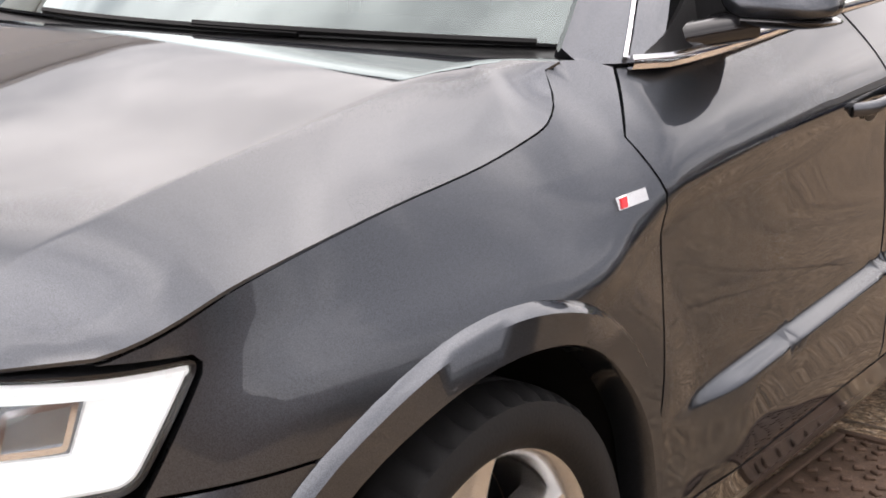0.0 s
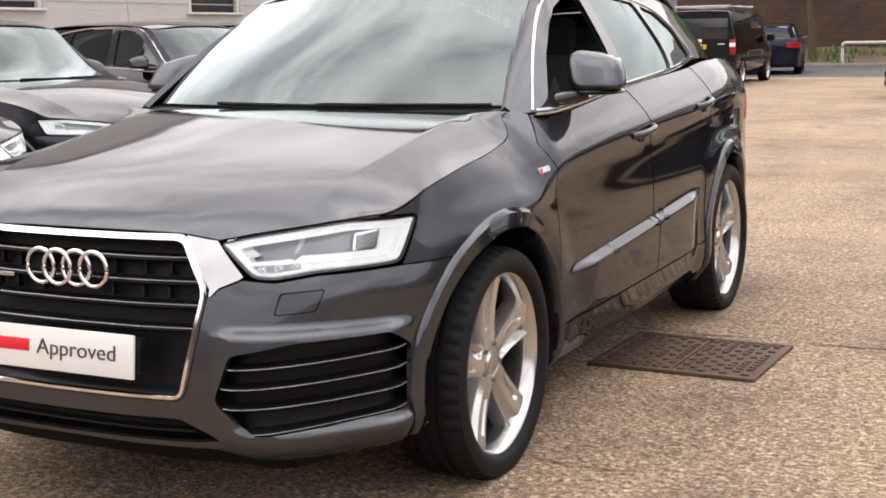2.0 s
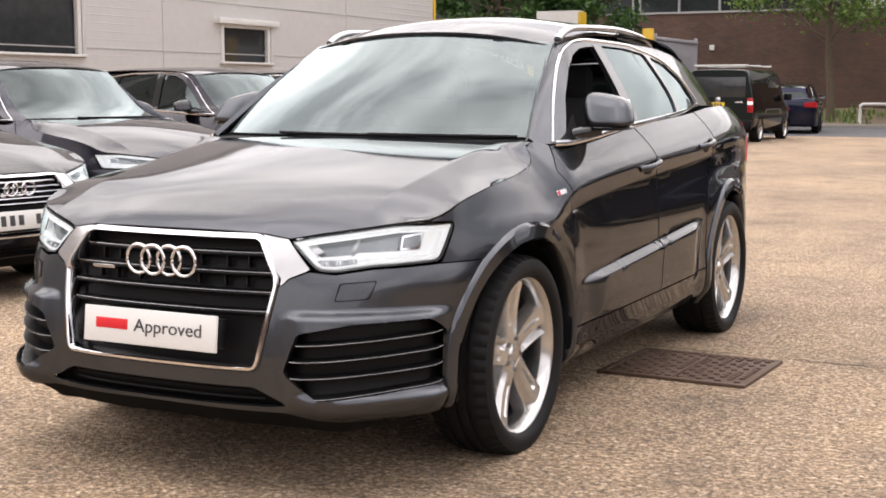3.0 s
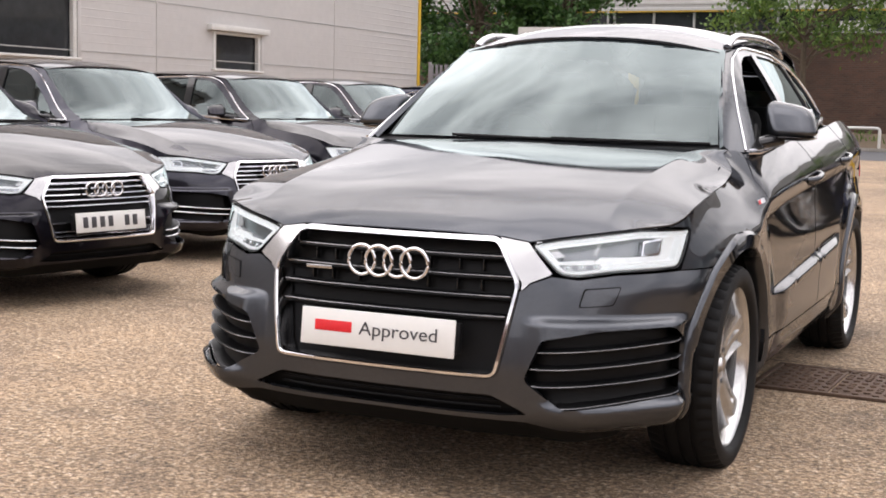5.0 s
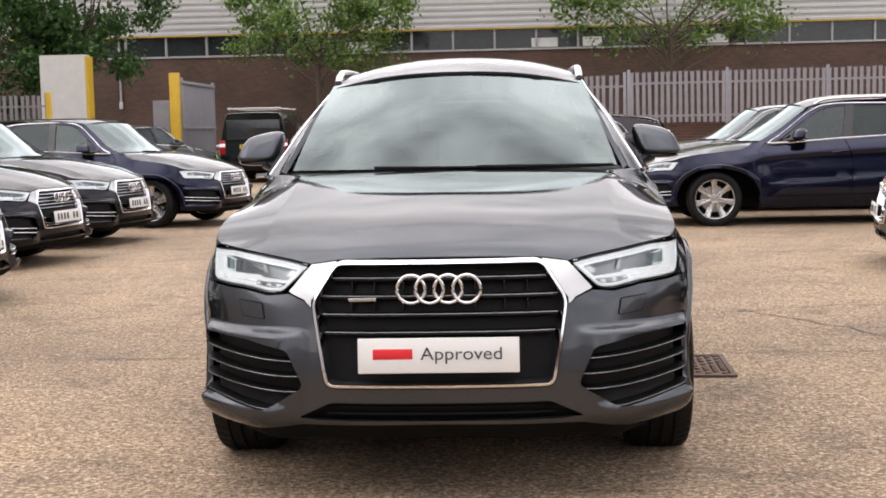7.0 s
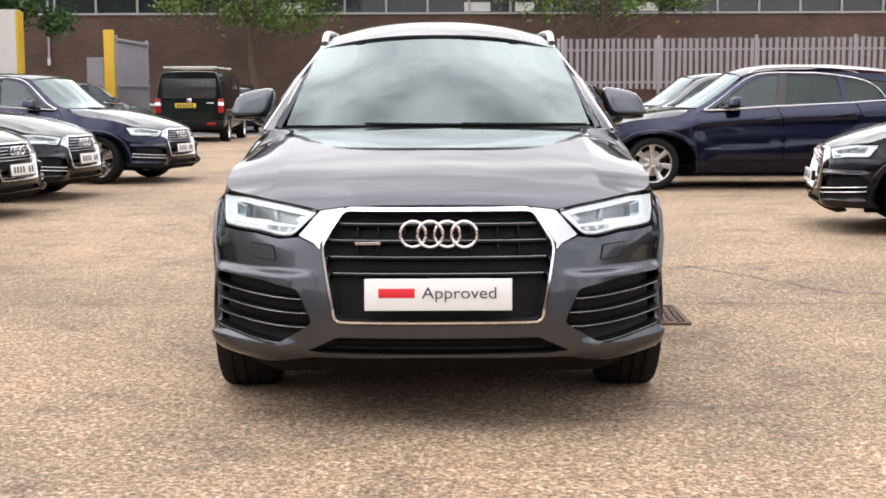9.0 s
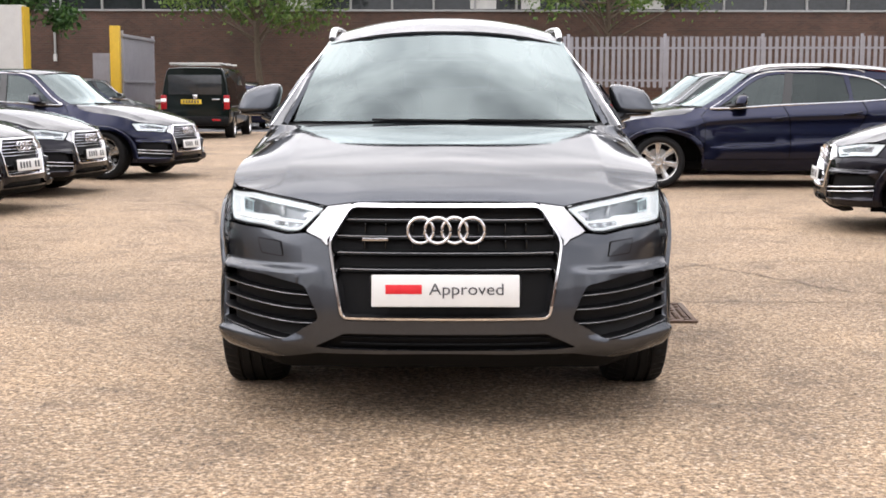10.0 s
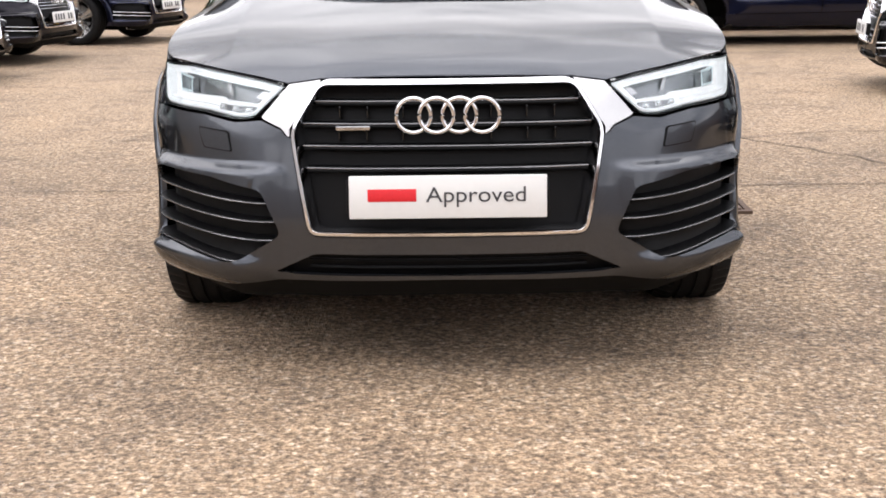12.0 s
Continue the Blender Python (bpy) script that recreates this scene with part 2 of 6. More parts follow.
def brick_material():
    m, nt, b = shader("brown_brick")
    c = nt.nodes.new("ShaderNodeTexCoord")
    sp = nt.nodes.new("ShaderNodeSeparateXYZ")
    ad = nt.nodes.new("ShaderNodeMath")
    cm = nt.nodes.new("ShaderNodeCombineXYZ")
    nt.links.new(c.outputs["Object"], sp.inputs["Vector"])
    nt.links.new(sp.outputs["X"], ad.inputs[0])
    nt.links.new(sp.outputs["Y"], ad.inputs[1])
    nt.links.new(ad.outputs["Value"], cm.inputs["X"])
    nt.links.new(sp.outputs["Z"], cm.inputs["Y"])
    br = nt.nodes.new("ShaderNodeTexBrick")
    br.inputs["Scale"].default_value = 1.0
    br.inputs["Brick Width"].default_value, br.inputs["Row Height"].default_value, br.inputs["Mortar Size"].default_value = 0.225, 0.075, 0.008
    br.inputs["Color1"].default_value, br.inputs["Color2"].default_value = (0.105, 0.054, 0.037, 1), (0.070, 0.039, 0.029, 1)
    br.inputs["Mortar"].default_value = (0.105, 0.085, 0.07, 1)
    nt.links.new(cm.outputs["Vector"], br.inputs["Vector"])
    n = noise_node(nt, 0.5, 5, 0.6)
    nt.links.new(mix(nt, 1.0, br.outputs["Color"], ramp(nt, n.outputs["Fac"], [(0.3, (0.75, 0.75, 0.75)), (0.7, (1.25, 1.22, 1.2))]), "MULTIPLY"), b.inputs["Base Color"])
    b.inputs["Roughness"].default_value = 0.9
    bump(nt, b, br.outputs["Fac"], -0.4, 0.006)
    return m


GROUND_MAT, BRICK = ground_material(), brick_material()

# ---------------------------------------------------------------- mesh helpers


def mesh_object(name, verts, faces, material, parent=None, smooth=True, sharp_angle=None, label=""):
    me = bpy.data.meshes.new(name)
    me.from_pydata([tuple(v) for v in verts], [], faces)
    me.materials.append(material)
    if smooth:
        me.shade_smooth()
        me.set_sharp_from_angle(angle=radians(sharp_angle or 40))
    me.validate()
    me.update()
    ob = new(name, me)
    ob.parent = parent
    if label:
        tagged(ob, label)
    return ob


def part(name, bm, material, parent=None, label="", angle=40):
    """Links a bmesh as one mesh object under a thing or a part."""
    bmesh.ops.recalc_face_normals(bm, faces=bm.faces[:])
    me = bpy.data.meshes.new(name)
    bm.to_mesh(me)
    bm.free()
    me.materials.append(material)
    me.shade_smooth()
    me.set_sharp_from_angle(angle=radians(angle))
    ob = new(name, me)
    ob.parent = parent
    if label:
        tagged(ob, label)
    return ob


def box_bm(sx, sy, sz, at=(0, 0, 0), bevel=0.0, turn=None, bm=None, seg=2):
    own = bm is None
    bm = bm or bmesh.new()
    t = bmesh.ops.create_cube(bm, size=1.0)
    vs = t["verts"]
    bmesh.ops.scale(bm, vec=(sx, sy, sz), verts=vs)
    if bevel:
        es = list({e for v in vs for e in v.link_edges})
        r = bmesh.ops.bevel(bm, geom=es, offset=bevel, segments=seg, affect="EDGES", profile=0.5)
        vs = list({v for f in r["faces"] for v in f.verts} | {v for v in vs if v.is_valid})
    if turn is not None:
        bmesh.ops.transform(bm, matrix=turn, verts=vs)
    bmesh.ops.translate(bm, vec=at, verts=vs)
    return bm


def tube(name, pts, radius, material, parent=None, n=8, squash=1.0, label="", closed=False):
    """A round bar along a list of points."""
    pts = [Vector(p) for p in pts]
    verts, faces = [], []
    k = len(pts)
    for i, p in enumerate(pts):
        a = pts[i - 1] if (i or closed) else pts[i]
        b = pts[(i + 1) % k] if (i < k - 1 or closed) else pts[i]
        d = (b - a).normalized()
        side = d.cross(Vector((0, 0, 1)))
        if side.length < 0.05:
            side = d.cross(Vector((1, 0, 0)))
        side.normalize()
        up = side.cross(d)
        r = radius(i / (k - 1)) if callable(radius) else radius
        for j in range(n):
            w = 2 * math.pi * j / n
            verts.append(p + side * (math.cos(w) * r) + up * (math.sin(w) * r * squash))
    for i in range(k if closed else k - 1):
        for j in range(n):
            a, b = i * n + j, i * n + (j + 1) % n
            c, d2 = ((i + 1) % k) * n + (j + 1) % n, ((i + 1) % k) * n + j
            faces.append((a, b, c, d2))
    if not closed:
        faces += [tuple(range(n))[::-1], tuple(range((k - 1) * n, k * n))]
    return mesh_object(name, verts, faces, material, parent, True, 50, label)


def lathe(name, profile, material, parent=None, n=64, label="", angle=35, closed=False, radius_at=None):
    """Turns (axial, radius) pairs round the x axis."""
    verts, faces, k = [], [], len(profile)
    for i in range(n):
        w = 2 * math.pi * i / n
        for j, (x, r) in enumerate(profile):
            rr = radius_at(i, j, r) if radius_at else r
            verts.append((x, rr * math.cos(w), rr * math.sin(w)))
    for i in range(n):
        for j in range(k if closed else k - 1):
            a, b = i * k + j, i * k + (j + 1) % k
            i2 = (i + 1) % n
            faces.append((a, i2 * k + j, i2 * k + (j + 1) % k, b))
    return mesh_object(name, verts, faces, material, parent, True, angle, label)


def curve_fn(xs, ys):
    """A smooth function through the given pairs, with no overshoot at the ends."""
    xs, ys = np.array(xs, float), np.array(ys, float)
    h, d = np.diff(xs), np.diff(ys) / np.diff(xs)
    m = np.zeros(len(xs))
    m[0], m[-1] = d[0], d[-1]
    for i in range(1, len(xs) - 1):
        m[i] = 0 if d[i - 1] * d[i] <= 0 else 2 * d[i - 1] * d[i] / (d[i - 1] + d[i])

    def f(x):
        x = np.clip(x, xs[0], xs[-1])
        i = np.clip(np.searchsorted(xs, x) - 1, 0, len(h) - 1)
        t = (x - xs[i]) / h[i]
        return (2 * t**3 - 3 * t**2 + 1) * ys[i] + (t**3 - 2 * t**2 + t) * h[i] * m[i] + (3 * t**2 - 2 * t**3) * ys[i + 1] + (t**3 - t**2) * h[i] * m[i + 1]

    return f


def sstep(a, b, x):
    t = np.clip((np.asarray(x, float) - a) / (b - a), 0, 1)
    return t * t * (3 - 2 * t)


def rounded(pts, r, n=5):
    """A closed outline with its corners rounded off."""
    pts = [np.array(p, float) for p in pts]
    out = []
    for i, p in enumerate(pts):
        a, b = pts[i - 1], pts[(i + 1) % len(pts)]
        ra = min(r, np.linalg.norm(a - p) * 0.45)
        rb = min(r, np.linalg.norm(b - p) * 0.45)
        s, e = p + (a - p) / np.linalg.norm(a - p) * ra, p + (b - p) / np.linalg.norm(b - p) * rb
        for t in np.linspace(0, 1, n):
            out.append((1 - t) ** 2 * s + 2 * t * (1 - t) * p + t * t * e)
    return np.array(out)


def dense(poly, step):
    poly, out = np.array(poly, float), []
    for i in range(len(poly)):
        a, b = poly[i], poly[(i + 1) % len(poly)]
        k = max(1, int(math.ceil(np.linalg.norm(b - a) / step)))
        out += [a + (b - a) * j / k for j in range(k)]
    out = np.array(out)
    keep = np.linalg.norm(out - np.roll(out, 1, 0), axis=1) > 1e-5
    return out[keep]


def area2(p):
    return 0.5 * np.sum(p[:, 0] * np.roll(p[:, 1], -1) - np.roll(p[:, 0], -1) * p[:, 1])


def shrink(poly, g):
    """Moves a dense outline inwards by g (outwards where g is negative)."""
    p = np.array(poly, float)
    if area2(p) < 0:
        p = p[::-1]
    t = np.roll(p, -1, 0) - np.roll(p, 1, 0)
    t /= np.maximum(np.linalg.norm(t, axis=1), 1e-9)[:, None]
    return p + np.stack([-t[:, 1], t[:, 0]], 1) * g


def inside(poly, pts):
    x, y = pts[:, 0], pts[:, 1]
    c = np.zeros(len(pts), bool)
    for (x1, y1), (x2, y2) in zip(poly, np.roll(poly, -1, 0)):
        if y1 != y2:
            c ^= ((y1 > y) != (y2 > y)) & (x < (x2 - x1) * (y - y1) / (y2 - y1) + x1)
    return c


from mathutils import geometry


def panel(name, outer, lift, material, parent=None, holes=(), step=0.04, gap=0.0, thick=0.012, out=(0, -1, 0), label="", warp=None, extra=()):
    """A sheet cut to an outline in a flat chart, laid on a curved surface by lift(), with its rim folded inwards."""
    rings = [shrink(dense(outer, step * 0.7), gap)] + [dense(h, step * 0.7) for h in holes]
    lo, hi = rings[0].min(0), rings[0].max(0)
    gx, gy = np.meshgrid(np.arange(lo[0] + step / 2, hi[0], step), np.arange(lo[1] + step / 2, hi[1], step))
    grid = np.stack([gx.ravel(), gy.ravel()], 1)

    def held(p):
        ok = inside(rings[0], p)
        for h in rings[1:]:
            ok &= ~inside(h, p)
        return ok

    if len(extra):
        ex = np.array(extra, float)
        tree_d = np.array([np.abs(ex - g).max(1).min() for g in grid])
        grid = np.concatenate([grid[tree_d > step * 0.4], ex])
    grid = grid[held(grid)]
    rim = np.concatenate(rings)
    if len(grid):
        d = np.sqrt(((grid[:, None, :] - rim[None, :, :]) ** 2).sum(2)).min(1)
        grid = grid[d > (0.006 if len(extra) else step * 0.45)]
    pts, edges, k = [], [], 0
    for r in rings:
        pts += [Vector(p) for p in r]
        edges += [(k + i, k + (i + 1) % len(r)) for i in range(len(r))]
        k += len(r)
    pts += [Vector(p) for p in grid]
    v2, _, tris, _, _, _ = geometry.delaunay_2d_cdt(pts, edges, [], 0, 1e-6)
    v2 = np.array([tuple(v) for v in v2])
    tris = [t for t, ok in zip(tris, held(np.array([v2[list(t)].mean(0) for t in tris]))) if ok]
    place = [Vector(lift(*p)) for p in v2]
    if warp:
        place = [Vector(warp(*p)) for p in place]
    bm = bmesh.new()
    bv = [bm.verts.new(p) for p in place]
    for t in tris:
        try:
            bm.faces.new([bv[i] for i in t])
        except ValueError:
            pass
    for v in [v for v in bm.verts if not v.link_faces]:
        bm.verts.remove(v)
    bmesh.ops.recalc_face_normals(bm, faces=bm.faces[:])
    bm.normal_update()
    if sum((f.normal * f.calc_area() for f in bm.faces), Vector()).dot(Vector(out)) < 0:
        bmesh.ops.reverse_faces(bm, faces=bm.faces[:])
        bm.normal_update()
    if thick:
        rim_edges = [e for e in bm.edges if e.is_boundary]
        deep = {}
        for e in rim_edges:
            for v in e.verts:
                if v not in deep:
                    deep[v] = bm.verts.new(v.co - v.normal * thick)
        for e in rim_edges:
            a, b = e.verts
            f = e.link_faces[0]
            vs = list(f.verts)
            if vs[(vs.index(a) + 1) % len(vs)] == b:
                a, b = b, a
            try:
                bm.faces.new((a, b, deep[b], deep[a]))
            except ValueError:
                pass
    me = bpy.data.meshes.new(name)
    bm.to_mesh(me)
    bm.free()
    me.materials.append(material)
    me.shade_smooth()
    me.set_sharp_from_angle(angle=radians(50))
    ob = new(name, me)
    ob.parent = parent
    if label:
        tagged(ob, label)
    return ob


def strip(name, a, b, material, parent=None, label="", warp=None, closed=False, thick=0.0):
    """A band between two lines of points of equal length."""
    a, b = [Vector(p) for p in a], [Vector(p) for p in b]
    if warp:
        a, b = [Vector(warp(*p)) for p in a], [Vector(warp(*p)) for p in b]
    n = len(a)
    faces = [(i, (i + 1) % n, n + (i + 1) % n, n + i) for i in range(n if closed else n - 1)]
    return mesh_object(name, a + b, faces, material, parent, True, 50, label)

# ---------------------------------------------------------------- the shape of a car body
# The nose is at y = 0, the car faces -y, x is zero in its middle and z zero on the ground.


class Shape:
    """A body surface: a plan line round the car, pushed in or out by its profile at each height."""

    def __init__(self):
        px = [0, 0.2, 0.4, 0.53, 0.65, 0.745, 0.805, 0.85, 0.882, 0.893, 0.895, 0.895, 0.890, 0.874, 0.825, 0.75, 0.56, 0.28, 0]
        py = [0, 0.006, 0.034, 0.078, 0.15, 0.245, 0.345, 0.48, 0.68, 0.9, 1.3, 2.2, 3.0, 3.5, 3.95, 4.2, 4.33, 4.375, 4.385]
        t = np.concatenate([[0], np.cumsum(np.hypot(np.diff(px), np.diff(py)))])
        tt = np.linspace(0, t[-1], 900)
        x, y = curve_fn(t, px)(tt), curve_fn(t, py)(tt)
        self.u = np.concatenate([[0], np.cumsum(np.hypot(np.diff(x), np.diff(y)))])
        self.x, self.y = x, y
        tx, ty = np.gradient(x), np.gradient(y)
        k = np.hypot(tx, ty)
        self.nx, self.ny = np.convolve(np.pad(ty / k, 12, "edge"), np.ones(25) / 25, "valid"), np.convolve(np.pad(-tx / k, 12, "edge"), np.ones(25) / 25, "valid")
        self.end = self.u[-1]
        self.front = curve_fn([0.15, 0.20, 0.24, 0.275, 0.33, 0.40, 0.47, 0.555, 0.62, 0.70, 0.76, 0.80, 0.84, 0.9], [-0.10, -0.06, -0.012, 0.016, 0.018, 0.018, 0.012, 0.0, -0.012, -0.030, -0.050, -0.072, -0.115, -0.25])
        self.side = curve_fn([0.15, 0.22, 0.28, 0.36, 0.45, 0.58, 0.72, 0.86, 1.2], [-0.11, -0.06, -0.018, -0.008, -0.011, -0.006, 0.0, -0.004, -0.004])
        self.top = curve_fn([0, 0.335, 0.478, 0.645, 0.88, 0.98, 1.03, 1.08, 1.127, 1.25, 2.1, 3.0, 3.5, 4.0, 4.4], [0.83, 0.840, 0.884, 0.918, 0.946, 0.961, 0.972, 0.998, 1.050, 1.036, 1.085, 1.130, 1.160, 1.150, 1.10])
        # the wing's upper edge without the upturned corner of the bonnet gap
        self.base = curve_fn([0, 0.335, 0.478, 0.645, 0.88, 1.0, 1.127, 1.25, 2.1, 3.0, 3.5, 4.0, 4.4], [0.83, 0.840, 0.884, 0.918, 0.946, 0.965, 0.997, 1.036, 1.085, 1.130, 1.160, 1.150, 1.10])
        self.inset = curve_fn([0, 0.335, 0.5, 0.7, 0.85, 1.0, 1.127, 1.25, 2.0, 3.2, 4.0, 4.4], [0, -0.006, -0.036, -0.068, -0.084, -0.102, -0.113, -0.114, -0.101, -0.106, -0.096, -0.046])
        self.band = curve_fn([0, 0.335, 0.7, 0.95, 1.1, 2.0, 3.2, 4.4], [0.04, 0.17, 0.195, 0.18, 0.165, 0.15, 0.16, 0.15])

    edge = nose = None

    def at_x(self, x):
        k = int(np.argmax(self.x))
        return float(np.interp(abs(x), self.x[:k], self.u[:k])) * (1 if x >= 0 else -1)

    def at_y(self, y):
        return float(np.interp(y, self.y, self.u))

    def ztop(self, u):
        return float(self.top(np.interp(abs(u), self.u, self.y)))

    def point(self, u, z, deep=0.0):
        s, a = (1 if u >= 0 else -1), min(abs(u), self.end)
        x, y = np.interp(a, self.u, self.x), np.interp(a, self.u, self.y)
        nx, ny = np.interp(a, self.u, self.nx), np.interp(a, self.u, self.ny)
        w = float(sstep(0.52, 1.02, a)) if y < 2.5 else 1.0
        d = (1 - w) * self.front(z) + w * self.side(z)
        # shelf over the fog grille, dying out towards the wheel arch
        d += 0.034 * sstep(0.580, 0.550, z) * sstep(0.43, 0.52, a) * sstep(0.99, 0.88, a) * sstep(0.20, 0.30, z)
        # the corner of the bumper swells below the lamp
        d += 0.015 * sstep(0.715, 0.645, z) * sstep(0.44, 0.62, a) * sstep(1.22, 0.95, a)
        # lower lip
        d += 0.024 * sstep(0.336, 0.314, z) * sstep(0.48, 0.58, a) * sstep(1.03, 0.90, a)
        # scallop along the foot of the doors
        zb = 0.525 + 0.062 * (y - 1.30)
        d += 0.032 * sstep(zb + 0.014, zb - 0.014, z) * sstep(1.22, 1.5, y) * sstep(2.92, 2.65, y) * sstep(0.30, 0.42, z)
        # swelling over the wheels
        for ya in (0.80, 3.405):
            r = math.hypot(y - ya, z - 0.353)
            d += 0.012 * sstep(0.60, 0.46, r) * sstep(0.86, 0.78, z)
        zt = float(self.base(y))
        zs = zt - float(self.band(y))
        if z > zs and y < 4.5:
            k = min(1.26, (z - zs) / (zt - zs))
            d += float(self.inset(y)) * k**1.45 * (1 if a > 0.9 else float(sstep(0.6, 0.9, a)))
        if y > 0.4 and z < zs:
            # the flank is drawn in under the shoulder line
            d -= 0.011 * sstep(0.0, 0.055, zs - z) * sstep(0.34, 0.12, zs - z) * sstep(0.75, 1.15, y) * sstep(4.0, 3.6, y)
        d -= deep
        return Vector((s * (x + nx * d), y + ny * d, z))

    def bonnet(self, x, y):
        x = abs(x)

        if self.edge is None:
            self.edge = np.array([tuple(self.point(self.at_y(t), float(self.top(t)))) for t in np.linspace(0.335, 1.14, 80)])
            line = [(0, 0.807), (0.2, 0.806), (0.34, 0.801), (self.at_x(0.446), 0.786), (self.at_x(0.53), 0.800), (self.at_x(0.65), 0.817), (self.at_x(0.745), 0.833), (self.at_y(0.335), 0.842)]
            self.nose = np.array([tuple(self.point(*p)) for p in line])

        def crown(yy):
            ze = float(np.interp(yy, self.edge[:, 1], self.edge[:, 2]))
            xe = float(np.interp(yy, self.edge[:, 1], self.edge[:, 0]))
            zc = float(self.bz(yy))
            return zc - (zc - ze) * (x / xe) ** 2.8

        def pressed(yy):
            """Nearly flat inside the crease, falling away to the edge outside it."""
            ze = float(np.interp(yy, self.edge[:, 1], self.edge[:, 2]))
            xe = float(np.interp(yy, self.edge[:, 1], self.edge[:, 0]))
            zc, xc = float(self.bz(yy)), 0.606
            zk = zc - 0.45 * (0.036 + 0.045 * yy) * (1 - 0.35 * float(sstep(0.5, 1.15, yy)))
            if x < xc:
                return zc - (zc - zk) * (x / xc) ** 1.7
            k = (x - xc) / max(0.02, xe - xc)
            return zk + (ze - zk) * k ** (1.0 + 0.45 * float(sstep(0.55, 1.15, yy)))

        flat = float(sstep(0.16, 0.50, y))
        z = crown(y) * (1 - flat) + pressed(y) * flat
        yf, zf = np.interp(x, self.nose[:, 0], self.nose[:, 1]), np.interp(x, self.nose[:, 0], self.nose[:, 2])
        z -= (crown(yf) - zf) * math.exp(-max(0.0, y - yf) / 0.11)
        return z

    bz = staticmethod(curve_fn([0.0, 0.085, 0.12, 0.2, 0.3, 0.4, 0.55, 0.7, 0.85, 1.0, 1.2], [0.76, 0.812, 0.836, 0.866, 0.901, 0.930, 0.968, 1.002, 1.032, 1.057, 1.078]))

    def screen(self, x, z):
        return 1.215 + 1.30 * (z - 1.06) + 0.18 * (z - 1.06) ** 2 - 0.16 * (1 - (x / 0.66) ** 2) * (1 - 0.25 * (z - 1.06))

    def flank(self, y, z):
        x = 0.812 - 0.40 * (z - 1.03) - 0.28 * (z - 1.03) ** 2
        x -= 0.13 * max(0, (y - 2.3) / 1.6) ** 2
        ye = 1.185 + 1.385 * (z - 1.06)
        x -= 0.085 * (1 - float(sstep(ye - 0.02, ye + 0.17, y))) * (1 - 0.55 * float(sstep(1.06, 1.45, z)))
        return x

    def roof(self, x, y):
        return float(self.rz(y)) - 0.058 * (abs(x) / 0.57) ** 2.4

    rz = staticmethod(curve_fn([1.55, 1.68, 1.9, 2.3, 2.8, 3.4, 3.9, 4.15], [1.455, 1.496, 1.545, 1.575, 1.577, 1.541, 1.463, 1.400]))


SHAPE = Shape()
HUB_Y, HUB_Y2, HUB_Z, TYRE_R = 0.80, 3.405, 0.345, 0.346


def arc(yc, zc, r, a0, a1, n=28):
    return [(yc + r * math.cos(radians(a0 + (a1 - a0) * i / n)), zc + r * math.sin(radians(a0 + (a1 - a0) * i / n))) for i in range(n + 1)]


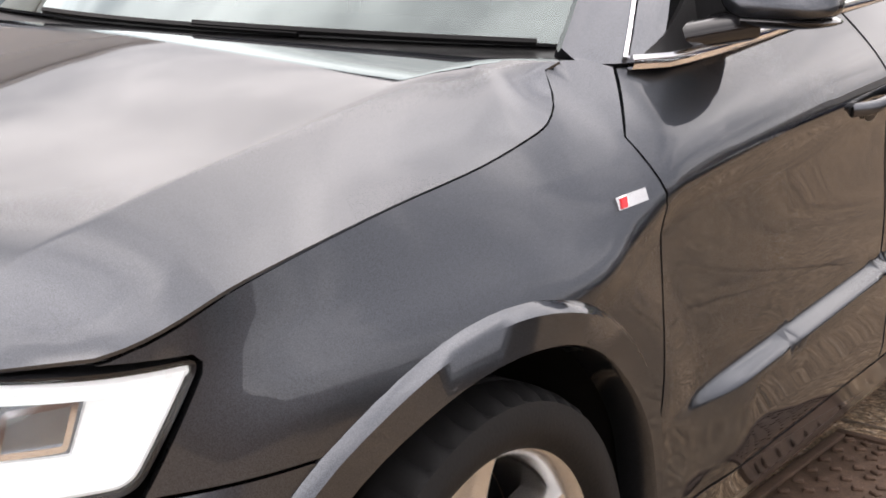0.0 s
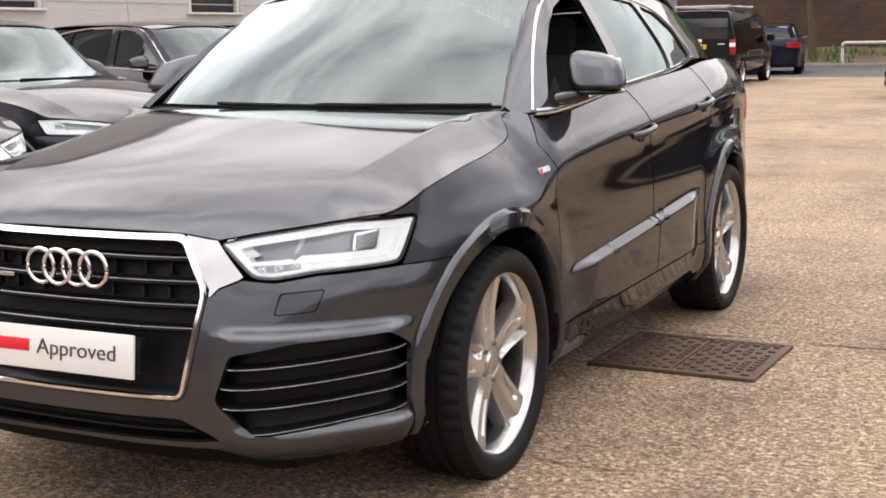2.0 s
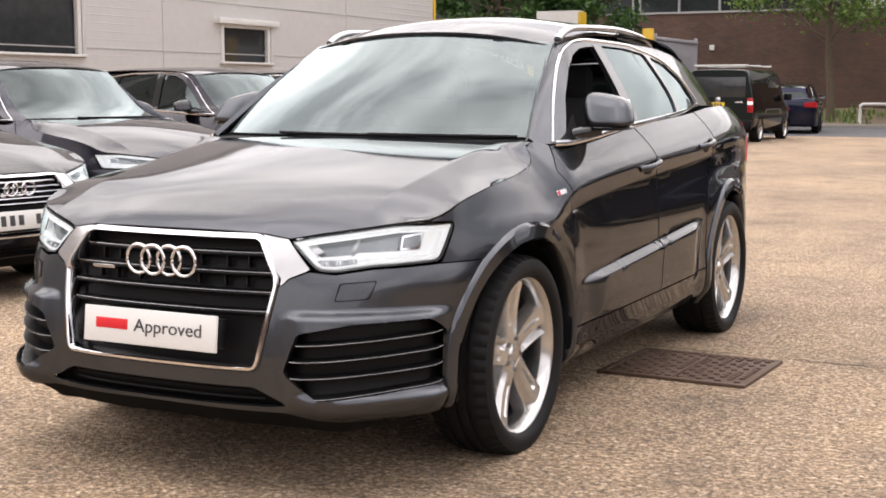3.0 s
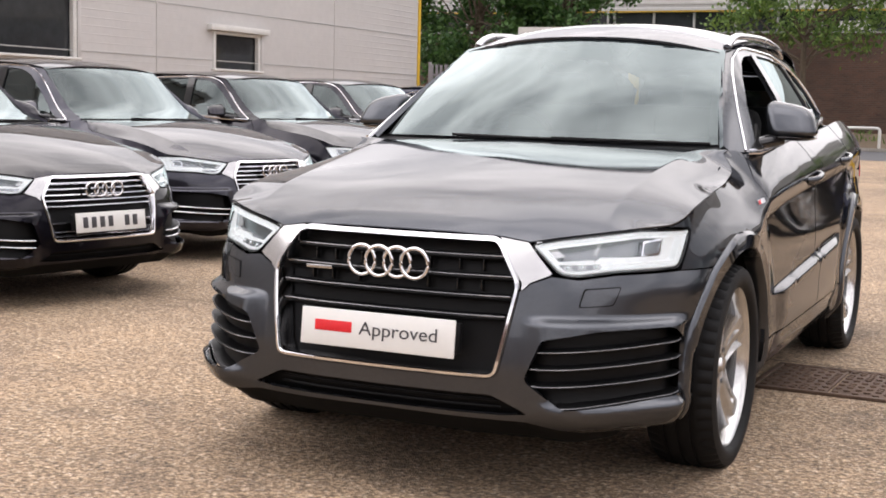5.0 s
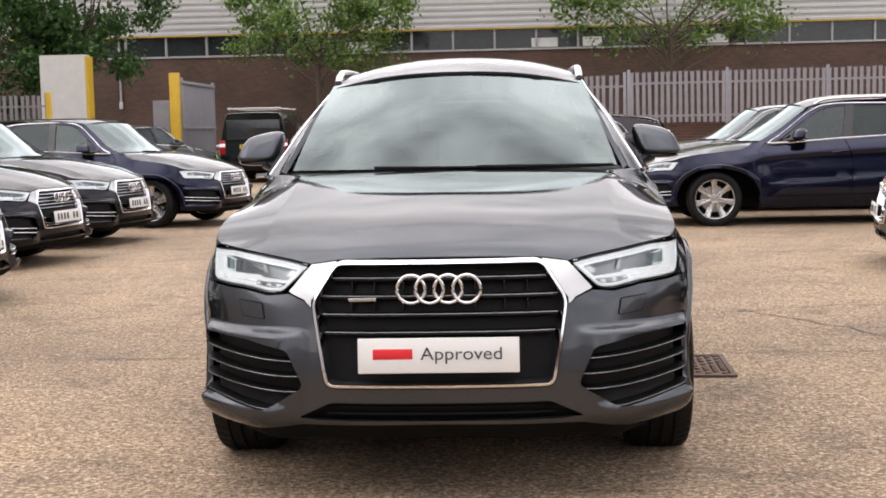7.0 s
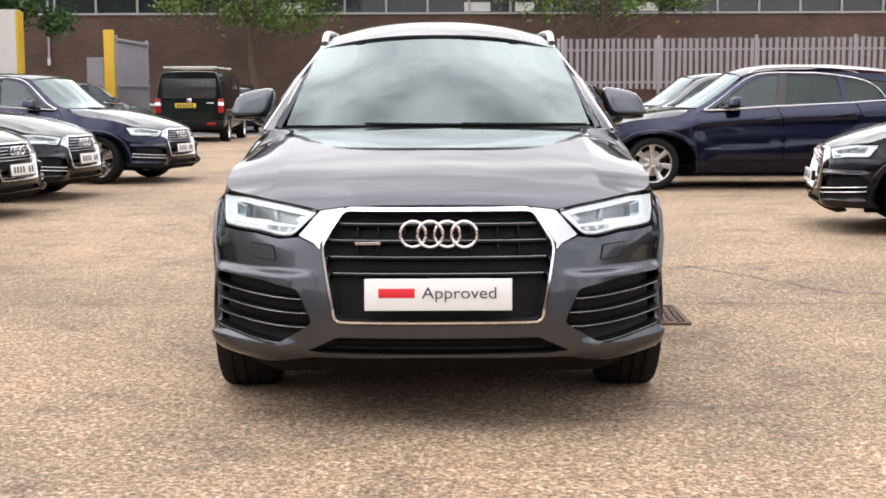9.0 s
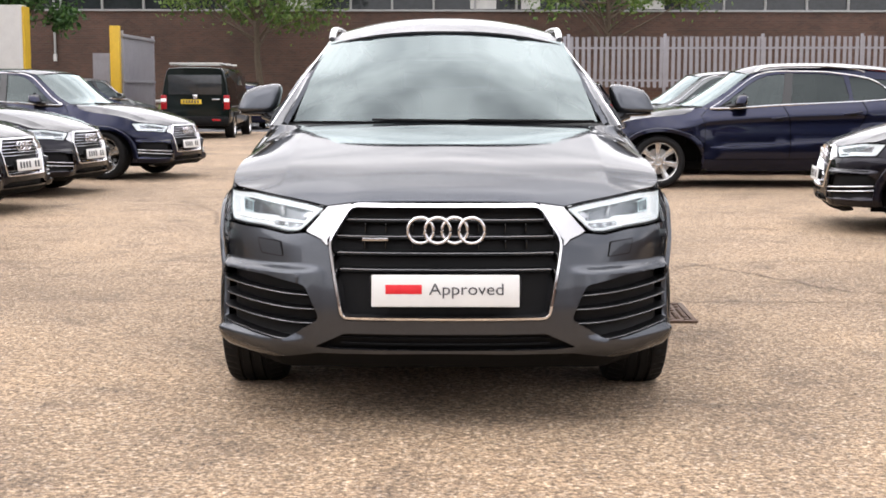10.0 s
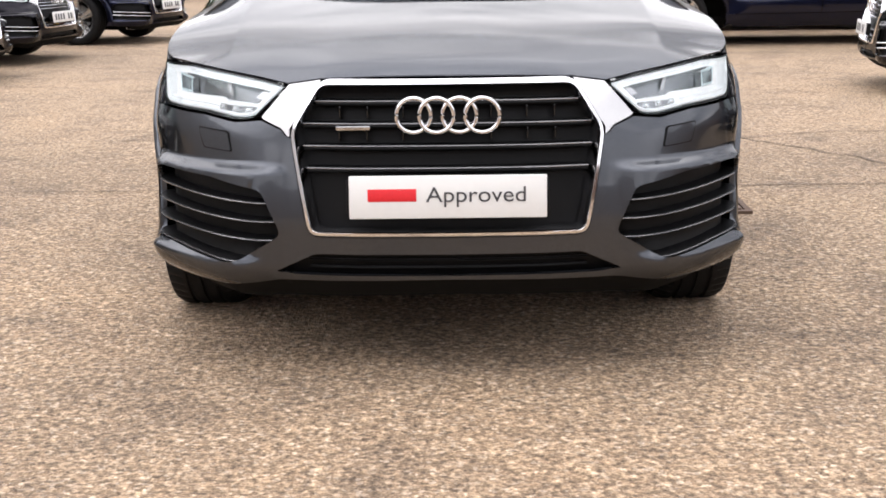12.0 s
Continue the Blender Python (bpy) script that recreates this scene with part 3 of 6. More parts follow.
def tyre_and_rim(parent_name, spokes=5, twin=True, coarse=False, radius=TYRE_R, large=1.0):
    """One wheel, its outer face towards +x; the rim carries the tyre, the brake and the bolts."""
    R, n = radius, (60 if coarse else 150)
    kt = R / 0.347
    k = kt * large
    rim = lathe(parent_name, [(-0.10, 0.232 * k), (-0.10, 0.244 * k), (-0.085, 0.236 * k), (0.02, 0.228 * k), (0.075, 0.236 * k), (0.092, 0.246 * k), (0.096, 0.252 * k), (0.090, 0.254 * k), (0.080, 0.250 * k), (0.070, 0.242 * k), (-0.09, 0.250 * k)], ALLOY, None, 48 if coarse else 96, "silver five-spoke alloy wheel")
    prof = [(-0.095, 0.246), (-0.108, 0.256), (-0.117, 0.285), (-0.117, 0.305), (-0.110, 0.328), (-0.098, 0.340), (-0.080, 0.3455)]
    for c in (-0.045, 0.0, 0.045):
        prof += [(c - 0.016, 0.347), (c - 0.008, 0.347), (c - 0.006, 0.340), (c + 0.006, 0.340), (c + 0.008, 0.347), (c + 0.016, 0.347)]
    prof += [(0.080, 0.3455), (0.098, 0.340), (0.110, 0.328), (0.117, 0.305), (0.117, 0.285), (0.114, 0.272), (0.108, 0.262), (0.098, 0.252)]
    wall = (0.347 - 0.246 * large) / (0.347 - 0.246)
    prof = [(x, (0.347 - (0.347 - r) * (1.0 if r >= 0.340 else wall)) * kt) for x, r in prof]
    shoulder = {j for j, (x, r) in enumerate(prof) if 0.079 <= abs(x) <= 0.099 and r > 0.33 * kt}
    lathe("tyre", prof, RUBBER, rim, n, "black road tyre", 30, False, None if coarse else (lambda i, j, r: r - 0.010 if (j in shoulder and i % 3 == 0) else r))
    # a liner in darker metal puts the shade inside the rim into colour
    lathe("barrel", [(-0.088, 0.2300 * k), (-0.02, 0.2262 * k), (0.02, 0.2250 * k), (0.052, 0.2290 * k)], DARK_SATIN, rim, 48 if coarse else 96, "inner barrel with shade put into its dark colour")
    # five arms, each a slotted flat bar folded down to a valley beside a thin outer rib
    for s in range(spokes):
        w0 = 2 * math.pi * (s + 0.06) / spokes
        arms = ((0.0, 0.0400, 0.0600, 0.0, 0.009),) if twin else ((0.0, 0.022, 0.040, 0.0, 0.004),)
        for turn, h0, h1, low, pocket in arms:
            bm = bmesh.new()
            rows = []
            for t in (0.0, 0.10, 0.27, 0.31, 0.5, 0.76, 0.80, 0.92, 1.0):
                r = (0.045 + 0.199 * t) * k
                half = (h0 + (h1 - h0) * t) * k
                off = (0.006 if low == 0 else -0.010) * t * k
                x = 0.060 + 0.020 * t - 0.010 * math.sin(math.pi * t) - low * math.sin(math.pi * min(1, 1.05 * t)) ** 0.7
                dip = pocket if 0.29 < t < 0.78 else 0.0
                fold = 0.024 * min(1.0, 4 * t) * half / 0.05
                rows.append([(x - 0.055, off - half * 1.12, r), (x - 0.012, off - half * 1.02, r), (x - 0.001, off - half * 0.95, r), (x, off - half * 0.66, r), (x - dip, off - half * 0.60, r), (x - dip, off - half * 0.34, r), (x, off - half * 0.28, r), (x - 0.001, off + half * 0.12, r), (x - fold, off + half * 0.58, r), (x - 0.004, off + half * 0.88, r), (x - 0.006, off + half * 0.98, r), (x - 0.055, off + half * 1.12, r)])
            rot = Matrix.Rotation(w0 + turn, 4, "X")
            vv = [[bm.verts.new(rot @ Vector(p)) for p in row] for row in rows]
            for p, q in zip(vv, vv[1:]):
                for i in range(11):
                    bm.faces.new((p[i], p[i + 1], q[i + 1], q[i]))
            bm.faces.new(vv[0])
            bm.faces.new(vv[-1][::-1])
            part("spoke", bm, ALLOY, rim, angle=24)
    lathe("hub_centre", [(0.0, 0.075 * k), (0.045, 0.075 * k), (0.056, 0.066 * k), (0.058, 0.034 * k), (0.056, 0.030 * k), (0.064, 0.027 * k), (0.066, 0.0)], ALLOY, rim, 32)
    lathe("centre_cap", [(0.064, 0.026 * k), (0.0685, 0.025 * k), (0.070, 0.0)], SATIN, rim, 24, "round grey centre cap")
    for s in range(5):
        w0 = 2 * math.pi * (s + 0.65) / 5
        bm = bmesh.new()
        bmesh.ops.create_cone(bm, cap_ends=True, segments=6, radius1=0.0085, radius2=0.0075, depth=0.012, matrix=Matrix.Rotation(w0, 4, "X") @ Matrix.Translation((0.058, 0, 0.052 * k)) @ Matrix.Rotation(math.pi / 2, 4, "Y"))
        part("wheel_bolt", bm, DARK_SATIN, rim)
    lathe("brake_disc", [(-0.02, 0.06), (-0.02, 0.158), (-0.005, 0.160), (0.005, 0.158), (0.005, 0.07), (0.02, 0.065), (0.02, 0.0)], DISC, rim, 48, "plain steel brake disc")
    bm = bmesh.new()
    box_bm(0.07, 0.075, 0.17, (-0.012, 0.135, 0.035), 0.012, Matrix.Rotation(-0.25, 4, "X"), bm)
    part("brake_caliper", bm, BLACK, rim, "dark brake caliper")
    lathe("wheel_back", [(-0.026, 0.0), (-0.026, 0.226 * k)], DARK, rim, 32)
    return rim


def copy_part(ob, parent, m, color):
    """A copy of a part with its own parts, under another parent."""
    c = ob.copy()
    scene.collection.objects.link(c)
    c.parent, c.matrix_basis, c.color = parent, m, color
    for ch in ob.children:
        d = ch.copy()
        scene.collection.objects.link(d)
        d.parent = c
    return c


def build_car(name, label, color, warp, wheels, step, hubs, hub_z, suv=False, estate=False, group=""):
    """One car with its panels, glass, lamps and wheels. warp() moves the body's points to this car's proportions."""
    S = SHAPE
    W = warp or (lambda x, y, z: (x, y, z))
    root = new(name)
    tagged(root, label, "car", group)
    U = lambda y: S.at_y(y)

    def put(ob):
        ob.color = color
        for c in ob.children:
            c.color = color
        return ob

    def lift(deep=0.0, s=1):
        return lambda u, z: S.point(s * u, z, deep)

    def body(nm, outer, holes=(), gap=0.0025, s=1, out=None, mat=PAINT, lab="", deep=0.0, st=step, thick=0.014, extra=()):
        return put(panel(nm, outer, lift(deep, s), mat, root, holes, st, gap, thick, out or (s, -0.3, 0.2), lab, W, extra))

    X = S.at_x
    # --- outlines shared by both sides: (u, z)
    hl_top = [(X(0.445), 0.782), (X(0.53), 0.797), (X(0.65), 0.813), (X(0.745), 0.829), (U(0.33), 0.836)]
    hl = rounded([(X(0.446), 0.780), (X(0.53), 0.795), (X(0.65), 0.812), (X(0.745), 0.828), (U(0.432), 0.828), (U(0.362), 0.712), (X(0.68), 0.703), (X(0.585), 0.688), (X(0.535), 0.692)], 0.022, 6)
    fog = rounded([(X(0.490), 0.512), (X(0.62), 0.540), (U(0.30), 0.548), (U(0.37), 0.500), (U(0.36), 0.345), (X(0.545), 0.316), (X(0.445), 0.388)], 0.018, 4)
    grille = rounded([(-0.353, 0.796), (0.353, 0.796), (0.428, 0.668), (0.370, 0.390), (-0.370, 0.390), (-0.428, 0.668)], 0.030, 5)
    g_in = shrink(dense(grille, 0.012), 0.013)
    bumper_top = [(X(0.512), 0.690), (X(0.585), 0.682), (X(0.68), 0.697), (U(0.366), 0.705), (U(0.52), 0.702)]
    wing = [(X(0.3495), 0.797), (X(0.441), 0.785), (X(0.513), 0.698), (X(0.503), 0.6905), (X(0.452), 0.6700), (X(0.4395), 0.6560), (X(0.4310), 0.6490), (X(0.4270), 0.6490), (X(0.4285), 0.668)]
    low_in = rounded([(-X(0.355), 0.340), (X(0.355), 0.340), (X(0.462), 0.288), (X(0.40), 0.281), (-X(0.40), 0.281), (-X(0.462), 0.288)], 0.012, 3)
    R_OPEN = 0.392
    arch_f = [(U(y), z) for y, z in arc(HUB_Y, HUB_Z + 0.005, R_OPEN, 180 + 14, -12, 40)]
    arch_r = [(U(y), z) for y, z in arc(HUB_Y2, HUB_Z + 0.005, R_OPEN, 180 + 12, -14, 40)]

    # --- front bumper, one piece round the nose
    cut = [(U(y), z) for y, z in arc(HUB_Y, HUB_Z + 0.005, R_OPEN, 115, 194, 20) if z < 0.700]
    right = bumper_top + cut + [(U(0.44), 0.262), (X(0.79), 0.250), (X(0.60), 0.240), (X(0.46), 0.262)]
    mid_r = [(X(0.4400), 0.6535), (X(0.453), 0.6675)]
    outline = [(0.0, 0.269)] + [(p[0], p[1]) for p in right[::-1]] + mid_r[::-1]
    # under the grille the bumper's upper edge follows the chrome frame
    low = sorted([tuple(p) for p in shrink(dense(grille, 0.012), -0.003) if p[1] < 0.646 and p[0] > 0], key=lambda p: -p[1])
    bot = [p for p in low if p[1] > 0.395] + sorted([p for p in low if p[1] <= 0.395], key=lambda p: -p[0])
    outline = outline + bot
    full = outline + [(-p[0], p[1]) for p in outline[::-1]]
    full = [p for i, p in enumerate(full) if i == 0 or math.hypot(p[0] - full[i - 1][0], p[1] - full[i - 1][1]) > 0.004]
    body("front_bumper", full, [fog, [(-p[0], p[1]) for p in fog[::-1]], low_in], 0.0015, 1, (0, -1, 0), PAINT, "", 0.0, step * 0.75, 0.014, [(k * u, z) for u in np.arange(0.43, 1.03, 0.02) for z in (0.546, 0.551, 0.555, 0.559, 0.563, 0.567, 0.571, 0.575, 0.580, 0.585, 0.314, 0.320, 0.325, 0.331, 0.337) for k in (1, -1)])
    # black chin below it
    chin = [(-X(0.70), 0.21), (-X(0.60), 0.19), (0, 0.205), (X(0.60), 0.19), (X(0.70), 0.21), (X(0.70), 0.245), (X(0.60), 0.241), (X(0.46), 0.263), (0, 0.270), (-X(0.46), 0.263), (-X(0.60), 0.241), (-X(0.70), 0.245)]
    body("chin_spoiler", chin, (), 0.0, 1, (0, -1, 0), DARK, "black lower lip", 0.016)
    body("lower_intake", shrink(dense(low_in, 0.02), -0.02), (), 0.0, 1, (0, -1, 0), BLACK, "black slatted lower intake", 0.045)
    for zb in ((0.298, 0.318) if suv else (0.31,)):
        tube("intake_bar", [W(*S.point(u, zb, 0.030)) for u in np.linspace(-0.38, 0.38, 12)], 0.004, BLACK, root, 6)

    # --- grille: chrome frame, black back, bars, badge, plate
    gr = panel("grille", shrink(dense(grille, 0.02), -0.01), lift(0.060), BLACK, root, (), step, 0, 0.0, (0, -1, 0), "gloss black grille in a chrome frame", W)
    fo, fi = shrink(dense(grille, 0.012), -0.003), shrink(dense(grille, 0.012), 0.014)
    loops = [[W(*S.point(p[0], p[1], d)) for p in ring] for ring, d in ((fo, 0.012), (fo, -0.002), (shrink(fo, 0.005), -0.009), (shrink(fi, -0.004), -0.010), (fi, -0.004), (fi, 0.055))]
    m = len(fo)
    vv = [p for l in loops for p in l]
    ff = [(a * m + i, a * m + (i + 1) % m, (a + 1) * m + (i + 1) % m, (a + 1) * m + i) for a in range(5) for i in range(m)]
    mesh_object("grille_frame", vv, [f[::-1] for f in ff], CHROME, gr, True, 40, "bright chrome grille frame")
    zs_bars = (0.737, 0.679, 0.621, 0.563) if suv else (0.752, 0.715, 0.678, 0.641, 0.604, 0.500, 0.45, 0.425)
    for zb in zs_bars:
        e = float(np.interp(zb, [0.392, 0.668, 0.796], [0.360, 0.417, 0.343])) - 0.012
        us = np.linspace(-e, e, 24)
        sect = [(0.055, -0.012), (0.026, -0.010), (0.018, -0.004), (0.018, 0.002), (0.030, 0.005), (0.055, 0.006)]
        vv = [W(*S.point(u, zb + dz, dd)) for u in us for dd, dz in sect]
        ff = [(i * 6 + j, i * 6 + j + 1, i * 6 + 7 + j, i * 6 + 6 + j) for i in range(23) for j in range(5)]
        mesh_object("grille_bar", vv, ff, BLACK if suv else CHROME, gr, True, 35)
        if suv:
            tube("bar_trim", [W(*S.point(u, zb + 0.003, 0.018)) for u in us], 0.0022, DARK_SATIN, gr, 6)
    if suv:
        for uu in (-0.30, -0.22, 0.22, 0.30, -0.12, 0.12):
            for zlo, zhi in ((0.69, 0.728), (0.632, 0.67)):
                part("grille_rib", box_bm(0.004, 0.02, zhi - zlo, W(*S.point(uu, (zlo + zhi) / 2, 0.045)), 0.001), GLOSS_BLACK, gr)
    for i in range(4):
        cx = (i - 1.5) * 0.0605 + 0.002
        c = S.point(0, 0.7065, -0.006)
        ring = [W(cx + 0.0455 * math.cos(w), c.y - 0.004 * (i % 2), 0.7065 + 0.0455 * math.sin(w)) for w in np.linspace(0, 2 * math.pi, 40, endpoint=False)]
        tube("badge_ring", ring, 0.0062, CHROME, gr, 8, 1.0, "polished chrome ring", True)
    # plate
    yp, zp = (-0.034, 0.500)
    t0 = Matrix.Rotation(radians(-6), 4, "X")
    pl = part("number_plate", box_bm(0.52, 0.010, 0.113, W(0, yp, zp), 0.003, t0), WHITE, root, "white show plate with red and grey lettering" if suv else "white number plate")
    part("plate_holder", box_bm(0.535, 0.03, 0.09, W(0, yp + 0.022, zp), 0.004, t0), BLACK, root, "black plate holder")
    face = Matrix.Translation(W(0, yp, zp)) @ t0
    if suv:
        part("red_print_bar", box_bm(0.128, 0.003, 0.033, face @ Vector((-0.147, -0.0050, 0.005)), 0.001, t0), RED, pl, "red bar of print")
        tc = bpy.data.curves.new("print", "FONT")
        tc.body, tc.size, tc.extrude, tc.align_x = "Approved", 0.0575, 0.0008, "LEFT"
        tmp = new("print_tmp", tc)
        bpy.context.view_layer.update()
        me = bpy.data.meshes.new_from_object(tmp.evaluated_get(bpy.context.evaluated_depsgraph_get()))
        wide = max(v.co.x for v in me.vertices)
        me.transform(Matrix.Diagonal((0.262 / wide, 1, 1, 1)))
        me.transform(face @ Matrix.Translation((-0.058, -0.0062, -0.0135)) @ Matrix.Rotation(math.pi / 2, 4, "X"))
        bpy.data.objects.remove(tmp)
        me.materials.clear()
        me.materials.append(GREY_PRINT)
        txt = new("lettering", me)
        txt.parent = pl
        tagged(txt, "grey printed word Approved")
        part("model_badge", box_bm(0.092, 0.006, 0.012, W(*S.point(-0.255, 0.672, 0.012)), 0.002), SATIN, gr, "small grey model badge")
    else:
        for i in range(7):
            if i != 4:
                part("plate_bar", box_bm(0.036, 0.003, 0.062, face @ Vector((-0.195 + 0.062 * i, -0.0052, 0)), 0.001, t0), GREY_PRINT, pl)

    # --- bonnet
    S.bonnet(0, 0.5)
    side_edge = [tuple(S.point(U(y), float(S.top(y))))[:2] for y in np.linspace(0.36, 1.11, 44)]
    edge = [tuple(p[:2]) for p in S.nose] + side_edge + [(0.748, 1.125), (0.715, 1.160), (0.60, 1.125), (0.40, 1.065), (0.20, 1.030), (0.0, 1.018)]
    bon = edge + [(-x, y) for x, y in edge[-2:0:-1]]
    put(panel("bonnet", bon, lambda x, y: (x, y, S.bonnet(x, y)), PAINT, root, (), step, 0.0012, 0.004, (0, -0.2, 1), "", W, [(k * (0.606 + dx), y) for y in np.arange(0.2, 1.12, 0.025) for dx in (-0.02, -0.008, -0.003, 0.003, 0.009, 0.022) for k in (1, -1)]))

    # --- windscreen with its black border, wipers, cowl
    ws = [(-0.686, 1.062), (0.686, 1.062), (0.66, 1.17), (0.624, 1.32), (0.586, 1.455)]
    arcx = [(x, 1.455 + 0.030 * (1 - (x / 0.586) ** 2)) for x in np.linspace(0.56, -0.56, 15)]
    wsp = ws + arcx + [(-x, z) for x, z in ws[:1:-1]]
    wsp = [(-0.686, 1.062), (-0.40, 1.064), (0.0, 1.066), (0.40, 1.064)] + wsp[1:]
    scr = lambda x, z: (x, S.screen(x, z), z)
    wo = panel("windscreen", wsp, scr, GLASS if suv else ROW_GLASS, root, (), 0.05, 0.002, 0.0, (0, -1, 0.5), "clear windscreen reflecting the sky", W)
    wo.visible_shadow = False
    inner = shrink(dense(wsp, 0.03), 0.035)
    panel("screen_border", wsp, lambda x, z: (x, S.screen(x, z) + 0.004, z - 0.003), GLOSS_BLACK, wo, [inner], 0.05, 0.0, 0.0, (0, -1, 0.5), "black border of the glass", W)
    cw_a = [W(x, S.screen(x, 1.062) + 0.02, 1.058) for x in np.linspace(-0.72, 0.72, 30)]
    cw_b = [W(x, float(np.interp(abs(x), [0, 0.2, 0.4, 0.6, 0.72], [0.99, 1.00, 1.035, 1.09, 1.12])), 1.035) for x in np.linspace(-0.72, 0.72, 30)]
    strip("cowl", cw_a, cw_b, BLACK, root, "black plastic cowl")
    for x0, x1 in ((0.30, -0.32), (0.66, 0.10)):
        tube("wiper", [W(x, S.screen(x, 1.066) - 0.014, 1.066 + 0.012 * abs(x - x0)) for x in np.linspace(x0, x1, 10)], 0.0065, BLACK, root, 6)
    if suv:
        part("rear_view_mirror", box_bm(0.20, 0.03, 0.06, W(0.02, 1.66, 1.415), 0.012), BLACK, root, "black interior mirror")

    # --- roof, rails
    re = [(0.575, 1.76), (0.588, 1.85), (0.592, 2.0), (0.588, 2.5), (0.570, 3.0), (0.530, 3.5), (0.48, 3.95), (0.45, 4.10)]
    head = [(x, S.screen(x, 1.455 + 0.030 * (1 - (x / 0.586) ** 2)) - 0.025) for x in np.linspace(-0.57, 0.57, 25)]
    rp = [(-x, y) for x, y in re[::-1]] + head + re
    put(panel("roof", rp, lambda x, y: (x, y, S.roof(x, y)), PAINT, root, (), 0.07, 0.0, 0.01, (0, 0, 1), "", W))

    for s in (1, -1):
        o = (s, 0, 0.1)
        # --- fender, doors, quarter, sill
        bl = [(U(y), float(S.top(y))) for y in np.linspace(0.345, 1.125, 46)]
        fend = [(U(0.4275), 0.8120), (U(0.4290), 0.8225), (U(0.4210), 0.8305), (U(0.335), 0.8345)] + bl[1:] + [(U(1.20), 1.048), (U(1.235), 1.036), (U(1.165), 0.948), (U(1.196), 0.87), (U(1.202), 0.75), (U(1.200), 0.6), (U(1.188), 0.47), (U(1.175), 0.36)]
        fend += [(u, z) for u, z in arch_f[::-1] if z < 0.70 and u > U(0.8) and z > 0.34] + [(u, z) for u, z in arch_f[::-1] if z >= 0.70] + [(U(0.52), 0.703), (U(0.366), 0.706)]
        def shoulder(ya, yb):
            return [(U(y), float(S.top(y)) - float(S.band(y)) + dz) for y in np.arange(ya, yb, 0.025) for dz in (-0.06, -0.04, -0.022, -0.010, -0.003, 0.004, 0.014, 0.03)]

        body("front_wing", fend, (), 0.0014, s, o, extra=shoulder(0.46, 1.19))
        fd = [(U(1.165), 0.948), (U(1.238), 1.036)] + [(U(y), float(S.top(y))) for y in (1.4, 1.6, 1.8, 2.0, 2.11)] + [(U(2.16), 0.97), (U(2.185), 0.88), (U(2.195), 0.6), (U(2.175), 0.375), (U(1.178), 0.365), (U(1.190), 0.47), (U(1.202), 0.6), (U(1.204), 0.75), (U(1.198), 0.87)]
        ridge = [(U(y), 0.525 + 0.062 * (y - 1.30) + dz) for y in np.arange(1.23, 2.92, 0.03) for dz in (-0.015, -0.010, -0.005, 0.0, 0.005, 0.010, 0.015)]
        door = body("door", fd, (), 0.0025, s, o, extra=ridge + shoulder(1.22, 2.17))
        rd = [(U(2.118), float(S.top(2.118)))] + [(U(y), float(S.top(y))) for y in (2.3, 2.5, 2.7, 2.9, 3.06)] + [(U(3.10), 1.02), (U(3.06), 0.90), (U(2.99), 0.77), (U(2.945), 0.65), (U(2.932), 0.52), (U(2.940), 0.385), (U(2.180), 0.376), (U(2.20), 0.6), (U(2.19), 0.88), (U(2.165), 0.97)]
        door2 = body("door", rd, (), 0.0025, s, o, extra=ridge + shoulder(2.2, 3.04))
        zq = [(U(y), float(S.top(y))) for y in (3.07, 3.3, 3.6, 3.9, 4.15)]
        quarter = zq + [(S.end, 1.11), (S.end, 0.25), (U(3.95), 0.25), (U(3.80), 0.30)] + [(u, z) for u, z in arch_r[::-1] if z > 0.30] + [(U(2.992), 0.36), (U(2.946), 0.386), (U(2.938), 0.52), (U(2.951), 0.65), (U(2.996), 0.77), (U(3.068), 0.90), (U(3.108), 1.02)]
        body("rear_quarter", quarter, (), 0.001, s, o)
        sill = [(U(1.165), 0.3615), (U(2.175), 0.3715), (U(2.18), 0.3725), (U(2.945), 0.3815), (U(2.99), 0.352), (U(3.02), 0.285), (U(2.9), 0.225), (U(1.25), 0.215), (U(1.18), 0.27)]
        body("sill", sill, (), 0.0012, s, o, PAINT)
        # arch lips
        for ya, a0, a1 in ((HUB_Y, 193, -20), (HUB_Y2, 200, -13)):
            verts, n = [], 48
            sect = ((0.384, 0.050), (0.384, -0.005), (0.389, -0.011), (0.430, -0.013), (0.4415, -0.004), (0.444, 0.004))
            for i, (y, z) in enumerate(arc(0, 0, 1, a0, a1, n)):
                # the lip narrows towards the door behind the front wheel
                slim = 1.0 if ya != HUB_Y else 0.15 + 0.85 * float(sstep(0, 42, a0 + (a1 - a0) * i / n))
                for r, d in sect:
                    r = r if r < 0.390 else 0.389 + (r - 0.389) * slim
                    verts.append(W(*S.point(s * U(ya + y * r), HUB_Z + 0.005 + z * r, d)))
            fc = [(i * 6 + j, i * 6 + j + 1, i * 6 + 7 + j, i * 6 + 6 + j) for i in range(n) for j in range(5)]
            put(mesh_object("wheel_arch_lip", verts, fc if s > 0 else [f[::-1] for f in fc], PAINT, root, True, 40))
            # liner
            lv = []
            for y, z in arc(0, 0, 1, 186, -6, 30):
                for dx in (0.86, 0.60, 0.45):
                    lv.append(W(s * dx, ya + y * 0.400, HUB_Z + z * 0.400))
            lf = [(i * 3 + j, i * 3 + j + 1, i * 3 + 4 + j, i * 3 + 3 + j) for i in range(30) for j in range(2)]
            mesh_object("arch_liner", lv, lf, DARK, root, True, 40)
